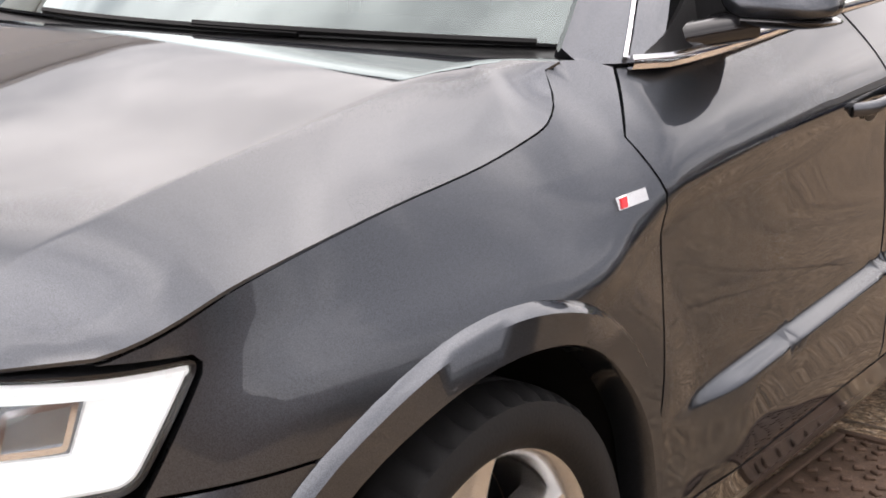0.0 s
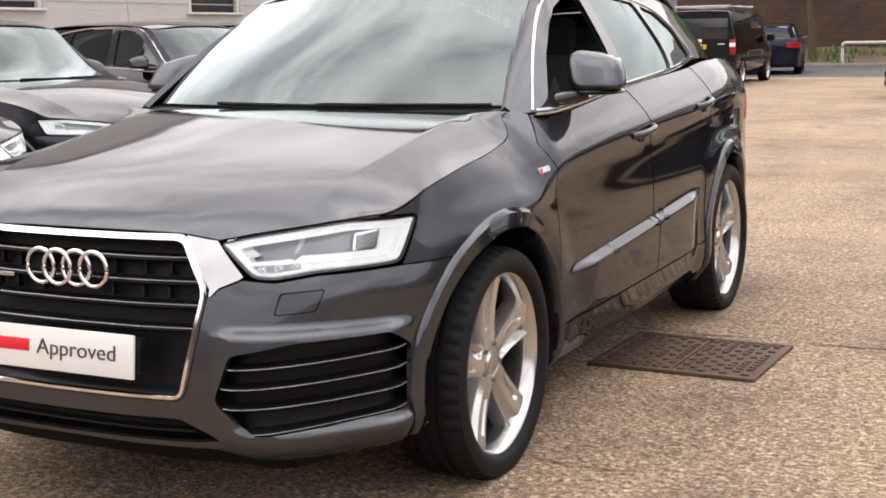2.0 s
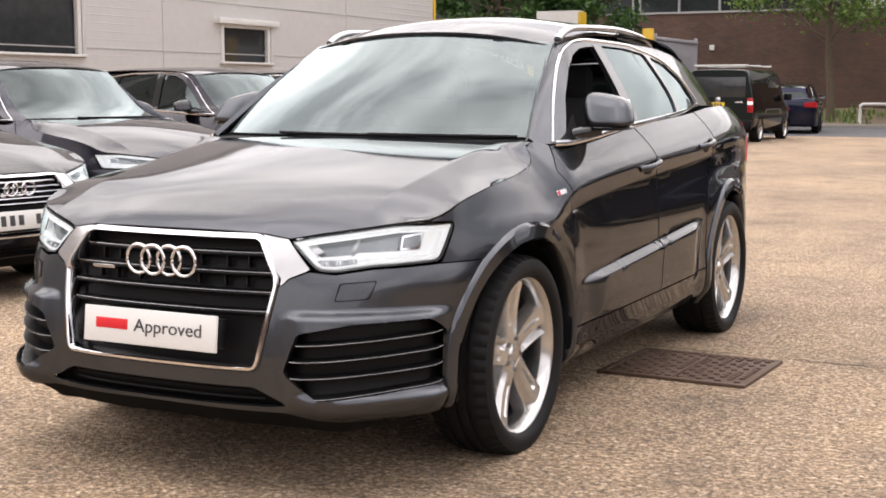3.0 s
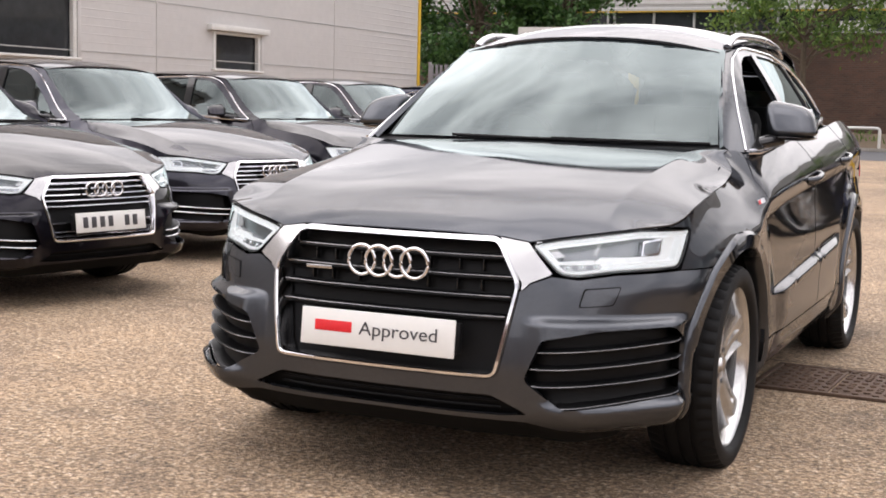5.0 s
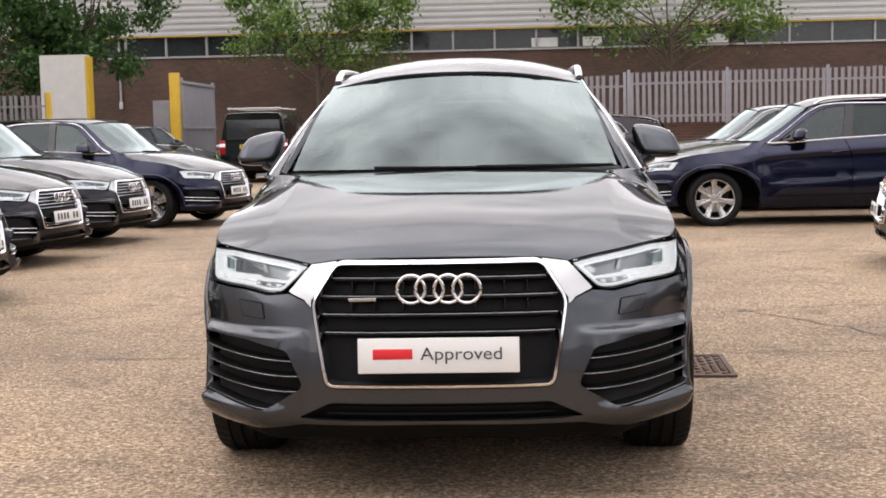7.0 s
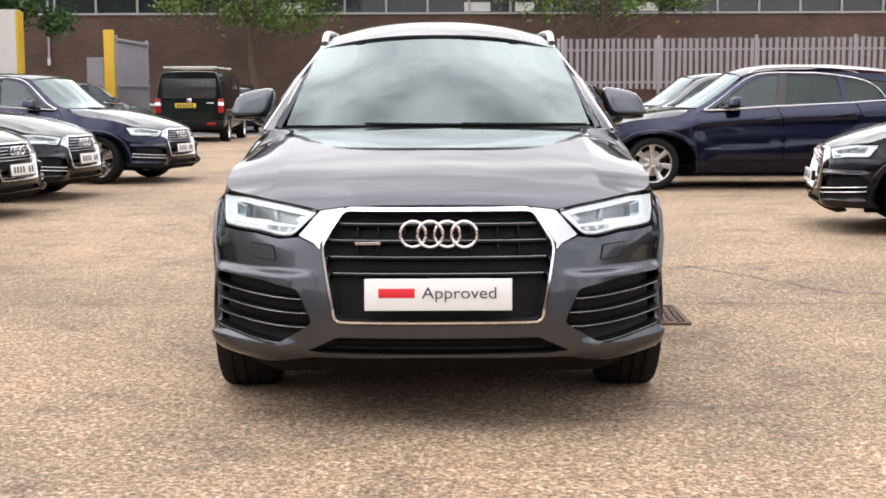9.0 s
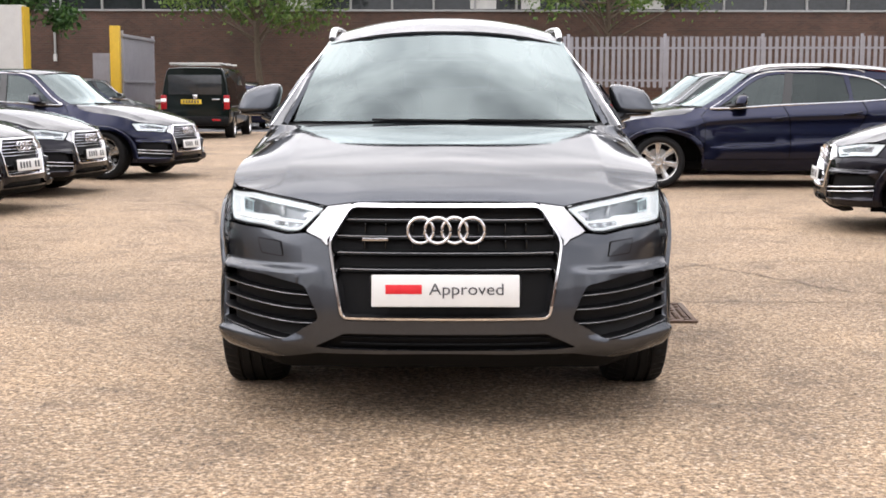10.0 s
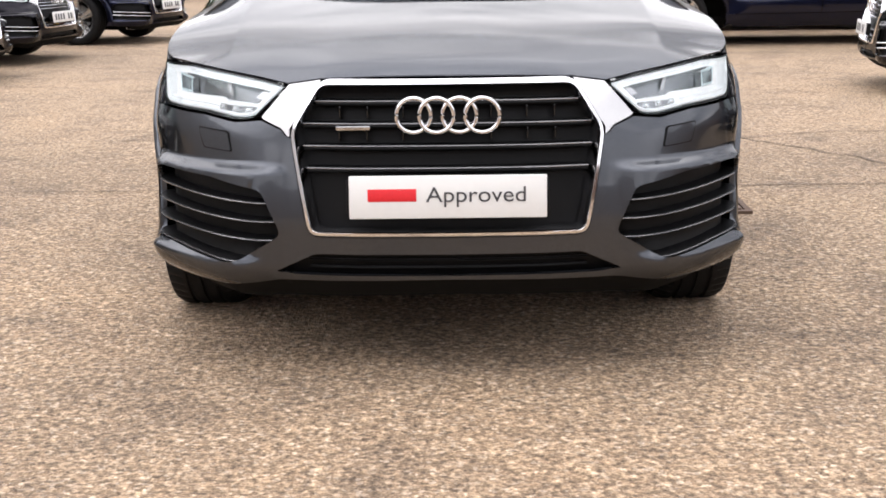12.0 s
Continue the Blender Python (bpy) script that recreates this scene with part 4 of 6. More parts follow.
            mesh_object("arch_liner", [W(s * 0.45, ya - 0.42, 0.18), W(s * 0.45, ya + 0.42, 0.18), W(s * 0.45, ya + 0.42, 0.82), W(s * 0.45, ya - 0.42, 0.82)], [(0, 1, 2, 3)], DARK, root, False)
        # --- upper side: pillars and window frames, glass
        bt = lambda y: float(S.top(y)) + 0.004
        fl = lambda d=0.0: (lambda y, z: (s * (S.flank(y, z) - d), y, z))
        w1 = [(1.330, bt(1.33) + 0.008), (2.105, bt(2.1) + 0.008), (2.150, 1.30), (2.185, 1.452), (2.08, 1.447), (1.96, 1.434), (1.83, 1.398), (1.71, 1.338), (1.53, 1.215)]
        w2 = [(2.215, bt(2.215) + 0.008), (2.90, bt(2.9) + 0.008), (2.93, 1.20), (2.88, 1.434), (2.6, 1.455), (2.27, 1.458), (2.235, 1.30)]
        w3 = [(2.975, bt(2.97) + 0.01), (3.42, bt(3.42) + 0.012), (3.34, 1.30), (3.18, 1.385), (2.945, 1.424)]
        if estate:
            w3 = [(2.975, bt(2.97) + 0.01), (3.78, bt(3.6) + 0.012), (3.68, 1.33), (3.5, 1.38), (2.945, 1.424)]
        wr = [rounded(w, 0.03, 4) for w in (w1, w2, w3)]
        frame_out = [(1.195, 1.040), (1.185, 1.062), (1.325, 1.165), (1.562, 1.338), (1.722, 1.452), (1.78, 1.464), (1.86, 1.476), (2.0, 1.493), (2.3, 1.506), (2.7, 1.510), (3.1, 1.498), (3.5, 1.457), (3.9, 1.385), (4.10, 1.325), (4.27, 1.13)] + [(y, bt(y)) for y in (4.1, 3.8, 3.4, 3.0, 2.6, 2.2, 1.8, 1.5, 1.245)]
        put(panel("window_surround", frame_out, fl(), PAINT, root, wr, step * 0.55, 0.0, 0.02, o, "", W))
        for w, gl, nm, dr in (() if suv and s > 0 else ((wr[0], GLASS if suv else ROW_GLASS, "side_window", door),)) + ((wr[1], PRIVACY, "side_window", door2), (wr[2], PRIVACY, "quarter_window", root)):
            g = panel(nm, shrink(dense(w, 0.03), -0.004), fl(0.010), gl, dr, (), 0.09, 0, 0.0, o, "", W)
            g.visible_shadow = False
        # black pillar trim between the windows
        panel("pillar_trim", [(2.10, bt(2.1) + 0.01), (2.22, bt(2.22) + 0.01), (2.245, 1.30), (2.28, 1.462), (2.18, 1.458), (2.145, 1.30)], fl(-0.003), GLOSS_BLACK, root, (), 0.06, 0, 0.008, o, "gloss black door pillar trim", W)
        # bright trim round the windows
        base = [(y, bt(y) + 0.002) for y in np.linspace(1.262, 3.42 if not estate else 3.75, 30)]
        tube("belt_trim", [W(s * (S.flank(y, z) + 0.006), y, z) for y, z in base], 0.0095, CHROME, root, 6, 1.3, "bright belt trim")
        top_line = curve_fn([1.262, 1.49, 1.68, 1.80, 1.94, 2.15, 2.6, 2.95, 3.18, 3.36, 3.46], [1.045, 1.228, 1.366, 1.430, 1.466, 1.479, 1.474, 1.442, 1.402, 1.315, 1.185])
        tube("window_trim", [W(s * (S.flank(y, float(top_line(y))) + 0.002), y, float(top_line(y))) for y in np.linspace(1.262, 3.46, 48)], 0.0055, CHROME, root, 6, 1.2, "bright window trim")
        # handles
        for yh, zh, dr in ((2.06, 0.925, door), (2.93, 0.985, door2)):
            pts = []
            for t in np.linspace(-1, 1, 11):
                p = S.point(s * U(yh + 0.105 * t), zh + 0.012 * t, -0.034 * (1 - abs(t) ** 4) + 0.004)
                pts.append(W(*p))
            put(tube("door_handle", pts, 0.0125, PAINT, dr, 8, 1.1, "painted pull handle"))
            cup = S.point(s * U(yh), zh - 0.016, -0.001)
            bmc = bmesh.new()
            bmesh.ops.create_uvsphere(bmc, u_segments=16, v_segments=8, radius=1.0, matrix=Matrix.Translation(W(*cup)) @ Matrix.Diagonal((0.004, 0.05, 0.026, 1)))
            part("handle_cup", bmc, BLACK, dr, "dark handle recess")
        # --- mirror
        mx = bmesh.new()
        bmesh.ops.create_uvsphere(mx, u_segments=28, v_segments=16, radius=1.0)
        for v in mx.verts:
            x, y, z = v.co
            q = lambda c, e: math.copysign(abs(c) ** e, c)
            x, y, z = q(x, 0.52), q(y, 0.7), q(z, 0.62)
            v.co = (0.882 + 0.096 * x - 0.016 * z, 1.595 + (0.085 if y < 0 else 0.03) * y + 0.026 * z, 1.142 + (0.083 if z > 0 else 0.050) * z * (1 - 0.16 * x) - 0.004 * x)
            v.co.x *= s
            v.co = W(*v.co)
        hs = put(part("door_mirror", mx, PAINT, root, "painted door mirror housing"))
        ml = bmesh.new()
        bmesh.ops.create_uvsphere(ml, u_segments=24, v_segments=12, radius=1.0)
        for v in ml.verts:
            x, y, z = v.co
            v.co = W(s * (0.872 + 0.104 * math.copysign(abs(x) ** 0.7, x)), 1.585 + 0.080 * math.copysign(abs(y) ** 0.7, y), 1.094 + 0.014 * z)
        part("mirror_foot", ml, GLOSS_BLACK, hs, "black mirror underside")
        arm = [W(s * x, y, z) for x, y, z in ((0.775, 1.42, 1.065), (0.81, 1.48, 1.075), (0.85, 1.55, 1.085))]
        tube("mirror_arm", arm, 0.024, GLOSS_BLACK, hs, 8)
        gm = bmesh.new()
        box_bm(0.15, 0.004, 0.10, (0.878, 1.629, 1.152), 0.002, None, gm)
        for v in gm.verts:
            v.co = W(s * v.co.x, v.co.y, v.co.z)
        part("mirror_glass", gm, CHROME, hs, "mirror glass")
        tri_b = [(1.262, bt(1.262)), (1.46, bt(1.46) + 0.01), (1.50, 1.145), (1.36, 1.078)]
        panel("mirror_base", tri_b, fl(-0.004), BLACK, root, (), 0.05, 0, 0.01, o, "black mirror triangle", W)
        # --- silver wing piece beside the grille
        body("grille_wing", wing, (), 0.0006, s, (0, -1, 0), SATIN, "bright satin panel beside the grille")
        # --- headlamp
        headlamp(root, S, W, hl, s, step, suv)
        # --- fog grille
        fg = panel("fog_grille", shrink(dense(fog, 0.02), -0.02), lift(0.050, s), BLACK, root, (), step, 0, 0.0, (0, -1, 0), "black slatted side intake", W)
        bars = ((0.505, 0.46, 0.548), (0.455, 0.452, 0.505), (0.405, 0.458, 0.445), (0.350, 0.53, 0.372)) if suv else ((0.44, 0.47, 0.45), (0.40, 0.47, 0.41))
        for z0, xa, z1 in bars:
            ua, ub = X(xa) + 0.004, U(0.355)
            mid = [(ua + (ub - ua) * t, z0 - 0.022 + (z1 - z0) * 0.0 + 0.030 * t - 0.008) for t in np.linspace(0, 1, 14)]
            sect = [(0.048, -0.006), (0.014, -0.008), (0.007, -0.004), (0.010, 0.001), (0.048, 0.004)]
            vv = [W(*S.point(s * u, z + dz, dd)) for u, z in mid for dd, dz in sect]
            fc = [(i * 5 + j, i * 5 + j + 1, i * 5 + 6 + j, i * 5 + 5 + j) for i in range(13) for j in range(4)]
            mesh_object("fog_slat", vv, fc, BLACK, fg, True, 30)
            tube("slat_trim", [W(*S.point(s * u, z - 0.002, 0.007)) for u, z in mid], 0.0016 if suv else 0.004, DARK_SATIN if suv else CHROME, fg, 6)
        # --- rails
        if suv or estate:
            rl = curve_fn([1.80, 1.87, 2.0, 2.5, 2.85, 3.08, 3.18], [1.470, 1.502, 1.524, 1.536, 1.522, 1.492, 1.455])
            rx = curve_fn([1.80, 2.4, 2.9, 3.18], [0.572, 0.572, 0.552, 0.526])
            put(tube("roof_rail", [W(s * float(rx(y)), y, float(rl(y))) for y in np.linspace(1.80, 3.18, 40)], lambda t: 0.017, SATIN, root, 10, 0.85, "satin aluminium roof rail"))
        # --- tail lamp
        tl = [(U(3.93), 0.86), (U(4.1), 0.84), (S.end - 0.45, 0.86), (S.end - 0.45, 0.98), (U(4.1), 1.0)]
        body("tail_lamp", tl, (), 0.0, s, (s, 0.5, 0), LAMP_RED, "red tail lamp", -0.006)
        # wheels
        for yh in hubs:
            wx = 0.776 if suv else 0.752
            m = Matrix.Translation((s * wx * (W(0.895, 1.5, 0.5)[0] / 0.895), yh, hub_z))
            if s < 0:
                m = m @ Matrix.Rotation(math.pi, 4, "Z")
            copy_part(wheels, root, m, color)
    if suv:
        # headlamp washer flap and side emblem
        for s in (1, -1):
            body("washer_gap", rounded([(X(0.5965), 0.6580), (X(0.6885), 0.6650), (X(0.6685), 0.6090), (X(0.5815), 0.6030)], 0.008, 3), (), 0.0, s, (0, -1, 0), BLACK, "", -0.0010, 0.02, 0.002)
            body("washer_flap", rounded([(X(0.60), 0.655), (X(0.685), 0.662), (X(0.665), 0.612), (X(0.585), 0.606)], 0.008, 3), (), 0.0, s, (0, -1, 0), PAINT, "", -0.0032, 0.02, 0.002)
            p = [(U(1.075), 0.862), (U(1.145), 0.868), (U(1.148), 0.884), (U(1.078), 0.878)]
            body("side_emblem", p, (), 0, s, (s, 0, 0), SATIN, "small silver and red emblem", -0.004, 0.01, 0.004)
            p = [(U(1.080), 0.8645), (U(1.093), 0.8655), (U(1.099), 0.8785), (U(1.086), 0.8775)]
            body("emblem_red", p, (), 0, s, (s, 0, 0), RED, "red part of the emblem", -0.0065, 0.01, 0.002)
    # --- rear glass, inner shell, floor
    rg = [(-0.43, 1.32), (0.43, 1.32), (0.50, 1.15), (-0.50, 1.15)]
    panel("rear_window", rg, lambda x, z: (x, 4.33 - 0.75 * (z - 1.1), z), PRIVACY, root, (), 0.1, 0, 0.0, (0, 1, 0.3), "", W)
    put(panel("tailgate", [(-0.55, 1.10), (0.55, 1.10), (0.555, 1.14), (0.445, 1.40), (-0.445, 1.40), (-0.555, 1.14)], lambda x, z: (x, 4.335 - 0.75 * (z - 1.1), z), PAINT, root, [rg], 0.1, 0, 0.01, (0, 1, 0.3), "", W))
    us = np.linspace(0, S.end, 90)
    shell_v, shell_f, zl = [], [], 6
    allu = list(-us[::-1]) + list(us[1:])
    for u in allu:
        y = float(np.interp(abs(u), S.u, S.y))
        for t in np.linspace(0, 1, zl):
            zb = 0.24
            for ya in (HUB_Y, HUB_Y2):
                if abs(y - ya) < 0.42:
                    zb = max(zb, HUB_Z + math.sqrt(0.42**2 - (y - ya) ** 2))
            zt = min(S.ztop(u) - 0.03, 0.72 if abs(u) < 0.75 else 9)
            z = zb + (max(zt, zb + 0.01) - zb) * t
            shell_v.append(W(*S.point(u, z, 0.085 if abs(u) < 1.2 else 0.05)))
    for i in range(len(allu) - 1):
        for j in range(zl - 1):
            a = i * zl + j
            shell_f.append((a, a + 1, a + zl + 1, a + zl))
    mesh_object("inner_shell", shell_v, shell_f, DARK, root, True)
    part("underbody", box_bm(1.10, 3.9, 0.10, (0, W(0, 2.25, 0.3)[1], 0.27), 0.03), DARK, root)
    part("dashboard", box_bm(1.30, 0.45, 0.20, W(0, 1.50, 0.94), 0.06), CLOTH, root)
    part("engine_cover", box_bm(1.2, 0.9, 0.25, W(0, 0.75, 0.68), 0.05), DARK, root)
    for sx in (-0.36, 0.36):
        part("seat", box_bm(0.48, 0.16, 0.62, W(sx, 2.30, 0.90), 0.06, Matrix.Rotation(-0.25, 4, "X")), CLOTH, root)
        part("headrest", box_bm(0.26, 0.10, 0.17, W(sx, 2.42, 1.27), 0.04), CLOTH, root)
    part("rear_seat", box_bm(1.25, 0.18, 0.60, W(0, 3.15, 0.92), 0.06, Matrix.Rotation(-0.25, 4, "X")), CLOTH, root)
    tube("steering_wheel", [W(-0.36 + 0.18 * math.cos(w), 1.80 + 0.06 * math.sin(w), 1.0 + 0.17 * math.sin(w)) for w in np.linspace(0, 2 * math.pi, 28, endpoint=False)], 0.015, BLACK, root, 8, 1, "", True)
    part("cabin_floor", box_bm(1.4, 2.9, 0.04, W(0, 2.6, 0.5), 0.01), DARK, root)
    return root


def headlamp(root, S, W, hl, s, step, suv):
    """A headlamp: clear lens over a frosted light guide, reflector boxes and a row of small lamps."""
    lf = lambda d: (lambda u, z: S.point(s * u, z, d))
    o = (0, -1, 0)
    bowl = panel("headlamp", shrink(dense(hl, 0.015), -0.001), lf(0.050), LAMP_GREY, root, (), step * 0.7, 0, 0.0, o, "clear headlamp with a bright light guide", W)
    rim_o, rim_i = shrink(dense(hl, 0.012), 0.0005), shrink(dense(hl, 0.012), 0.0055)
    m = len(rim_o)
    loops = [(rim_o, 0.03), (rim_o, 0.001), (rim_i, 0.002), (rim_i, 0.05)]
    vv = [W(*S.point(s * p[0], p[1], d)) for ring, d in loops for p in ring]
    ff = [(a * m + i, a * m + (i + 1) % m, (a + 1) * m + (i + 1) % m, (a + 1) * m + i) for a in range(3) for i in range(m)]
    mesh_object("lamp_rim", vv, ff if s < 0 else [f[::-1] for f in ff], GLOSS_BLACK, bowl, True, 40, "black lamp rim")
    g_o, g_i = shrink(dense(hl, 0.012), 0.0065), shrink(dense(hl, 0.012), 0.028)
    loops = [(g_o, 0.045), (g_o, 0.006), (shrink(g_o, 0.004), 0.003), (shrink(g_o, 0.009), 0.006), (shrink(g_o, 0.012), 0.012), (shrink(g_i, -0.003), 0.008), (g_i, 0.045)]
    vv = [W(*S.point(s * p[0], p[1], d)) for ring, d in loops for p in ring]
    ff = [(a * m + i, a * m + (i + 1) % m, (a + 1) * m + (i + 1) % m, (a + 1) * m + i) for a in range(6) for i in range(m)]
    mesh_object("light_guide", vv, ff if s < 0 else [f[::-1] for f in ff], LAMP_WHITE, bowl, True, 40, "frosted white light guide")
    X, U = S.at_x, S.at_y
    # a pale facet at the inner end, a plain reflector, and the projector in its bright bracket
    facet = [(X(0.482), 0.772), (X(0.520), 0.772), (X(0.553), 0.744), (X(0.520), 0.738)]
    panel("reflector", rounded(facet, 0.004, 3), lf(0.026), SATIN, bowl, (), 0.014, 0, 0.012, o, "pale reflector facet", W)
    panel("divider", [(X(0.632), 0.746), (X(0.645), 0.748), (X(0.668), 0.790), (X(0.655), 0.788)], lf(0.040), LAMP_SILVER, bowl, (), 0.012, 0, 0.006, o, "", W)
    eye_box = rounded([(U(0.262), 0.792), (U(0.326), 0.801), (U(0.312), 0.752), (U(0.252), 0.748)], 0.006, 3)
    panel("projector", shrink(dense(eye_box, 0.006), 0.004), lf(0.032), LAMP_GREY, bowl, (), 0.014, 0, 0.012, o, "", W)
    panel("lamp_bracket", eye_box, lf(0.026), CHROME, bowl, [shrink(dense(eye_box, 0.006), 0.006)], 0.012, 0, 0.02, o, "bright bracket round the projector", W)
    end = [(U(0.336), 0.808), (U(0.400), 0.812), (U(0.352), 0.736), (U(0.312), 0.736)]
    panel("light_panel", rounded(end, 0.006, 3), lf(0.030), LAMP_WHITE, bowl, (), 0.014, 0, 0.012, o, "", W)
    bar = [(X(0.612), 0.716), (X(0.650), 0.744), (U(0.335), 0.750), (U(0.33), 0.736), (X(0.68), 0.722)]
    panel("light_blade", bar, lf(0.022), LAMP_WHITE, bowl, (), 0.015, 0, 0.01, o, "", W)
    # the clear trough of three small lamps, with a bright ledge over it
    x0, x1 = X(0.530), X(0.632)
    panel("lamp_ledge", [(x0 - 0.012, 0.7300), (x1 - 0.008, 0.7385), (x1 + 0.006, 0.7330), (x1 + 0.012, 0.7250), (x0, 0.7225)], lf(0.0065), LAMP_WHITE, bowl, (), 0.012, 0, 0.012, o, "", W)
    trough = rounded([(x0 + 0.002, 0.7215), (x1 + 0.004, 0.7300), (x1 + 0.018, 0.7090), (x0 + 0.030, 0.7010)], 0.005, 3)
    panel("lamp_trough", trough, lf(0.0075), LAMP_GREY, bowl, (), 0.012, 0, 0.01, o, "clear silvery lamp trough", W)
    for i in range(3):
        u0, z0 = x0 + 0.030 + (x1 - x0 - 0.028) * i / 2, 0.7125 + 0.0065 * i / 2
        rim = rounded([(u0 - 0.013, z0 - 0.0075), (u0 + 0.013, z0 - 0.0065), (u0 + 0.013, z0 + 0.0085), (u0 - 0.013, z0 + 0.0075)], 0.003, 3)
        panel("lamp_cell", rim, lf(0.0055), LAMP_SILVER, bowl, (), 0.008, 0, 0.004, o, "", W)
        bmx = bmesh.new()
        bmesh.ops.create_uvsphere(bmx, u_segments=12, v_segments=8, radius=1, matrix=Matrix.Translation(W(*S.point(s * u0, z0, 0.006))) @ Matrix.Diagonal((0.009, 0.004, 0.006, 1)))
        part("small_lamp", bmx, CHROME, bowl)
    ln = panel("lamp_lens", shrink(dense(hl, 0.015), 0.002), lf(0.0), LENS, bowl, (), step * 0.7, 0, 0.0, o, "clear lens", W)
    ln.visible_shadow = False
    return bowl


# the body's own lengths: belt line and below, and the greenhouse, which is raked further back
suv_low = curve_fn([-0.2, 0, 0.10, 0.335, 0.432, 0.80, 1.11, 1.20, 2.19, 2.96, 3.405, 3.85, 4.385, 4.6], [-0.2, 0, 0.112, 0.342, 0.444, 0.874, 1.195, 1.280, 2.275, 3.035, 3.478, 3.92, 4.370, 4.58])
suv_high = curve_fn([-0.2, 0, 0.335, 0.432, 0.80, 1.11, 1.20, 1.755, 2.20, 2.93, 3.42, 4.10, 4.385, 4.6], [-0.2, 0, 0.342, 0.444, 0.874, 1.195, 1.285, 1.880, 2.30, 3.03, 3.50, 4.08, 4.34, 4.55])


def suv_warp(x, y, z):
    k = min(1.0, max(0.0, (z - 1.05) / 0.40))
    drop = 0.022 * min(1.0, max(0.0, (z - 1.25) / 0.2)) * min(1.0, abs(x) / 0.58) ** 2
    x *= 1 - 0.028 * min(1.0, max(0.0, (z - 1.10) / 0.35))
    return (x, float(suv_low(y)) * (1 - k) + float(suv_high(y)) * k, z - drop)


SUV_COLOR = (0.064, 0.069, 0.077, 1)
wheel_suv = tyre_and_rim("wheel", large=1.07)
wheel_suv.children[0].scale = (1.08, 1, 1)
wheel_suv.location = (0, 0, -50)
suv = build_car("suv_car", "dark grey metallic SUV parked on worn concrete", SUV_COLOR, suv_warp, wheel_suv, 0.032, (0.874, 3.478), 0.333, suv=True)
suv.location = (0.004, 0, 0.0)


def drop_template(ob):
    for o in (*ob.children, ob):
        bpy.data.objects.remove(o)


drop_template(wheel_suv)

# ---------------------------------------------------------------- ground and its fittings
def ground():
    verts, faces = [], []
    xs = [-400, -120, -60, -30] + list(np.linspace(-18, 20, 20)) + [30, 60, 120, 400]
    ys = [-400, -120, -60, -30] + list(np.linspace(-12, 36, 25)) + [60, 120, 400]
    for y in ys:
        for x in xs:
            verts.append((x, y, 0))
    k = len(xs)
    for j in range(len(ys) - 1):
        for i in range(k - 1):
            faces.append((j * k + i, j * k + i + 1, (j + 1) * k + i + 1, (j + 1) * k + i))
    ob = mesh_object("ground", verts, faces, GROUND_MAT, None, False)
    return tagged(ob, "worn beige exposed-aggregate concrete yard", "ground", kind="structure")


def slab(name, x0, x1, y0, y1, z0, z1, material, label, category, kind="structure", bevel=0.0):
    ob = part(name, box_bm(x1 - x0, y1 - y0, z1 - z0, ((x0 + x1) / 2, (y0 + y1) / 2, (z0 + z1) / 2), bevel), material)
    return tagged(ob, label, category, kind=kind)


rnd = random.Random(7)


def crack(name, pts, width, material, label, rough=0.02):
    """A jagged crack or joint laid just over the ground."""
    pts = [Vector((*p, 0)) for p in pts]
    line = []
    for a, b in zip(pts, pts[1:]):
        k = max(2, int((b - a).length / 0.06))
        for i in range(k):
            p = a + (b - a) * (i / k)
            line.append(p + Vector((rnd.uniform(-rough, rough), rnd.uniform(-rough, rough), 0)))
    line.append(pts[-1])
    va, vb = [], []
    for i, p in enumerate(line):
        d = (line[min(i + 1, len(line) - 1)] - line[max(i - 1, 0)]).normalized()
        n = Vector((-d.y, d.x, 0)) * width * rnd.uniform(0.2, 1.0) * 0.5
        va.append(p + n + Vector((0, 0, 0.004)))
        vb.append(p - n + Vector((0, 0, 0.004)))
    n = len(va)
    ob = mesh_object(name, va + vb, [(i, i + 1, n + i + 1, n + i) for i in range(n - 1)][::-1], material, None, False)
    return tagged(ob, label, "crack", kind="structure")


ground()
crack("ground_joint", [(-13, 2.98), (-4, 2.92), (-1, 2.88), (6, 2.84), (14, 2.8)], 0.020, TAR, "dark worn joint across the concrete", 0.008)
crack("ground_joint", [(-9, -1.21), (0, -1.15), (8, -1.1)], 0.020, TAR, "dark worn joint across the concrete", 0.008)
crack("ground_joint", [(-13, 7.06), (-3, 7.0), (4, 6.89), (14, 6.84)], 0.020, TAR, "dark worn joint across the concrete", 0.01)
crack("ground_joint", [(-13, 13.54), (14, 13.32)], 0.020, TAR, "dark worn joint across the concrete", 0.01)
crack("ground_joint", [(-6, 20.25), (14, 20.02)], 0.020, TAR, "dark worn joint across the concrete", 0.012)
crack("ground_crack", [(0.93, 1.02), (1.02, 0.99), (1.12, 1.01), (1.22, 1.0), (1.30, 1.06)], 0.010, TAR, "thin jagged crack in the concrete", 0.02)
crack("ground_crack", [(1.7, 4.55), (2.19, 3.77), (2.32, 3.43), (2.9, 2.93), (3.4, 2.81)], 0.025, TAR, "thin jagged crack in the concrete", 0.03)
crack("ground_crack", [(1.5, 4.38), (2.4, 4.71), (3.3, 4.6), (4.6, 4.94)], 0.020, TAR, "thin jagged crack in the concrete", 0.03)
crack("ground_crack", [(-4.2, 4.71), (-2.8, 4.49), (-1.9, 4.66), (-1.0, 4.55)], 0.022, TAR, "thin jagged crack in the concrete", 0.03)
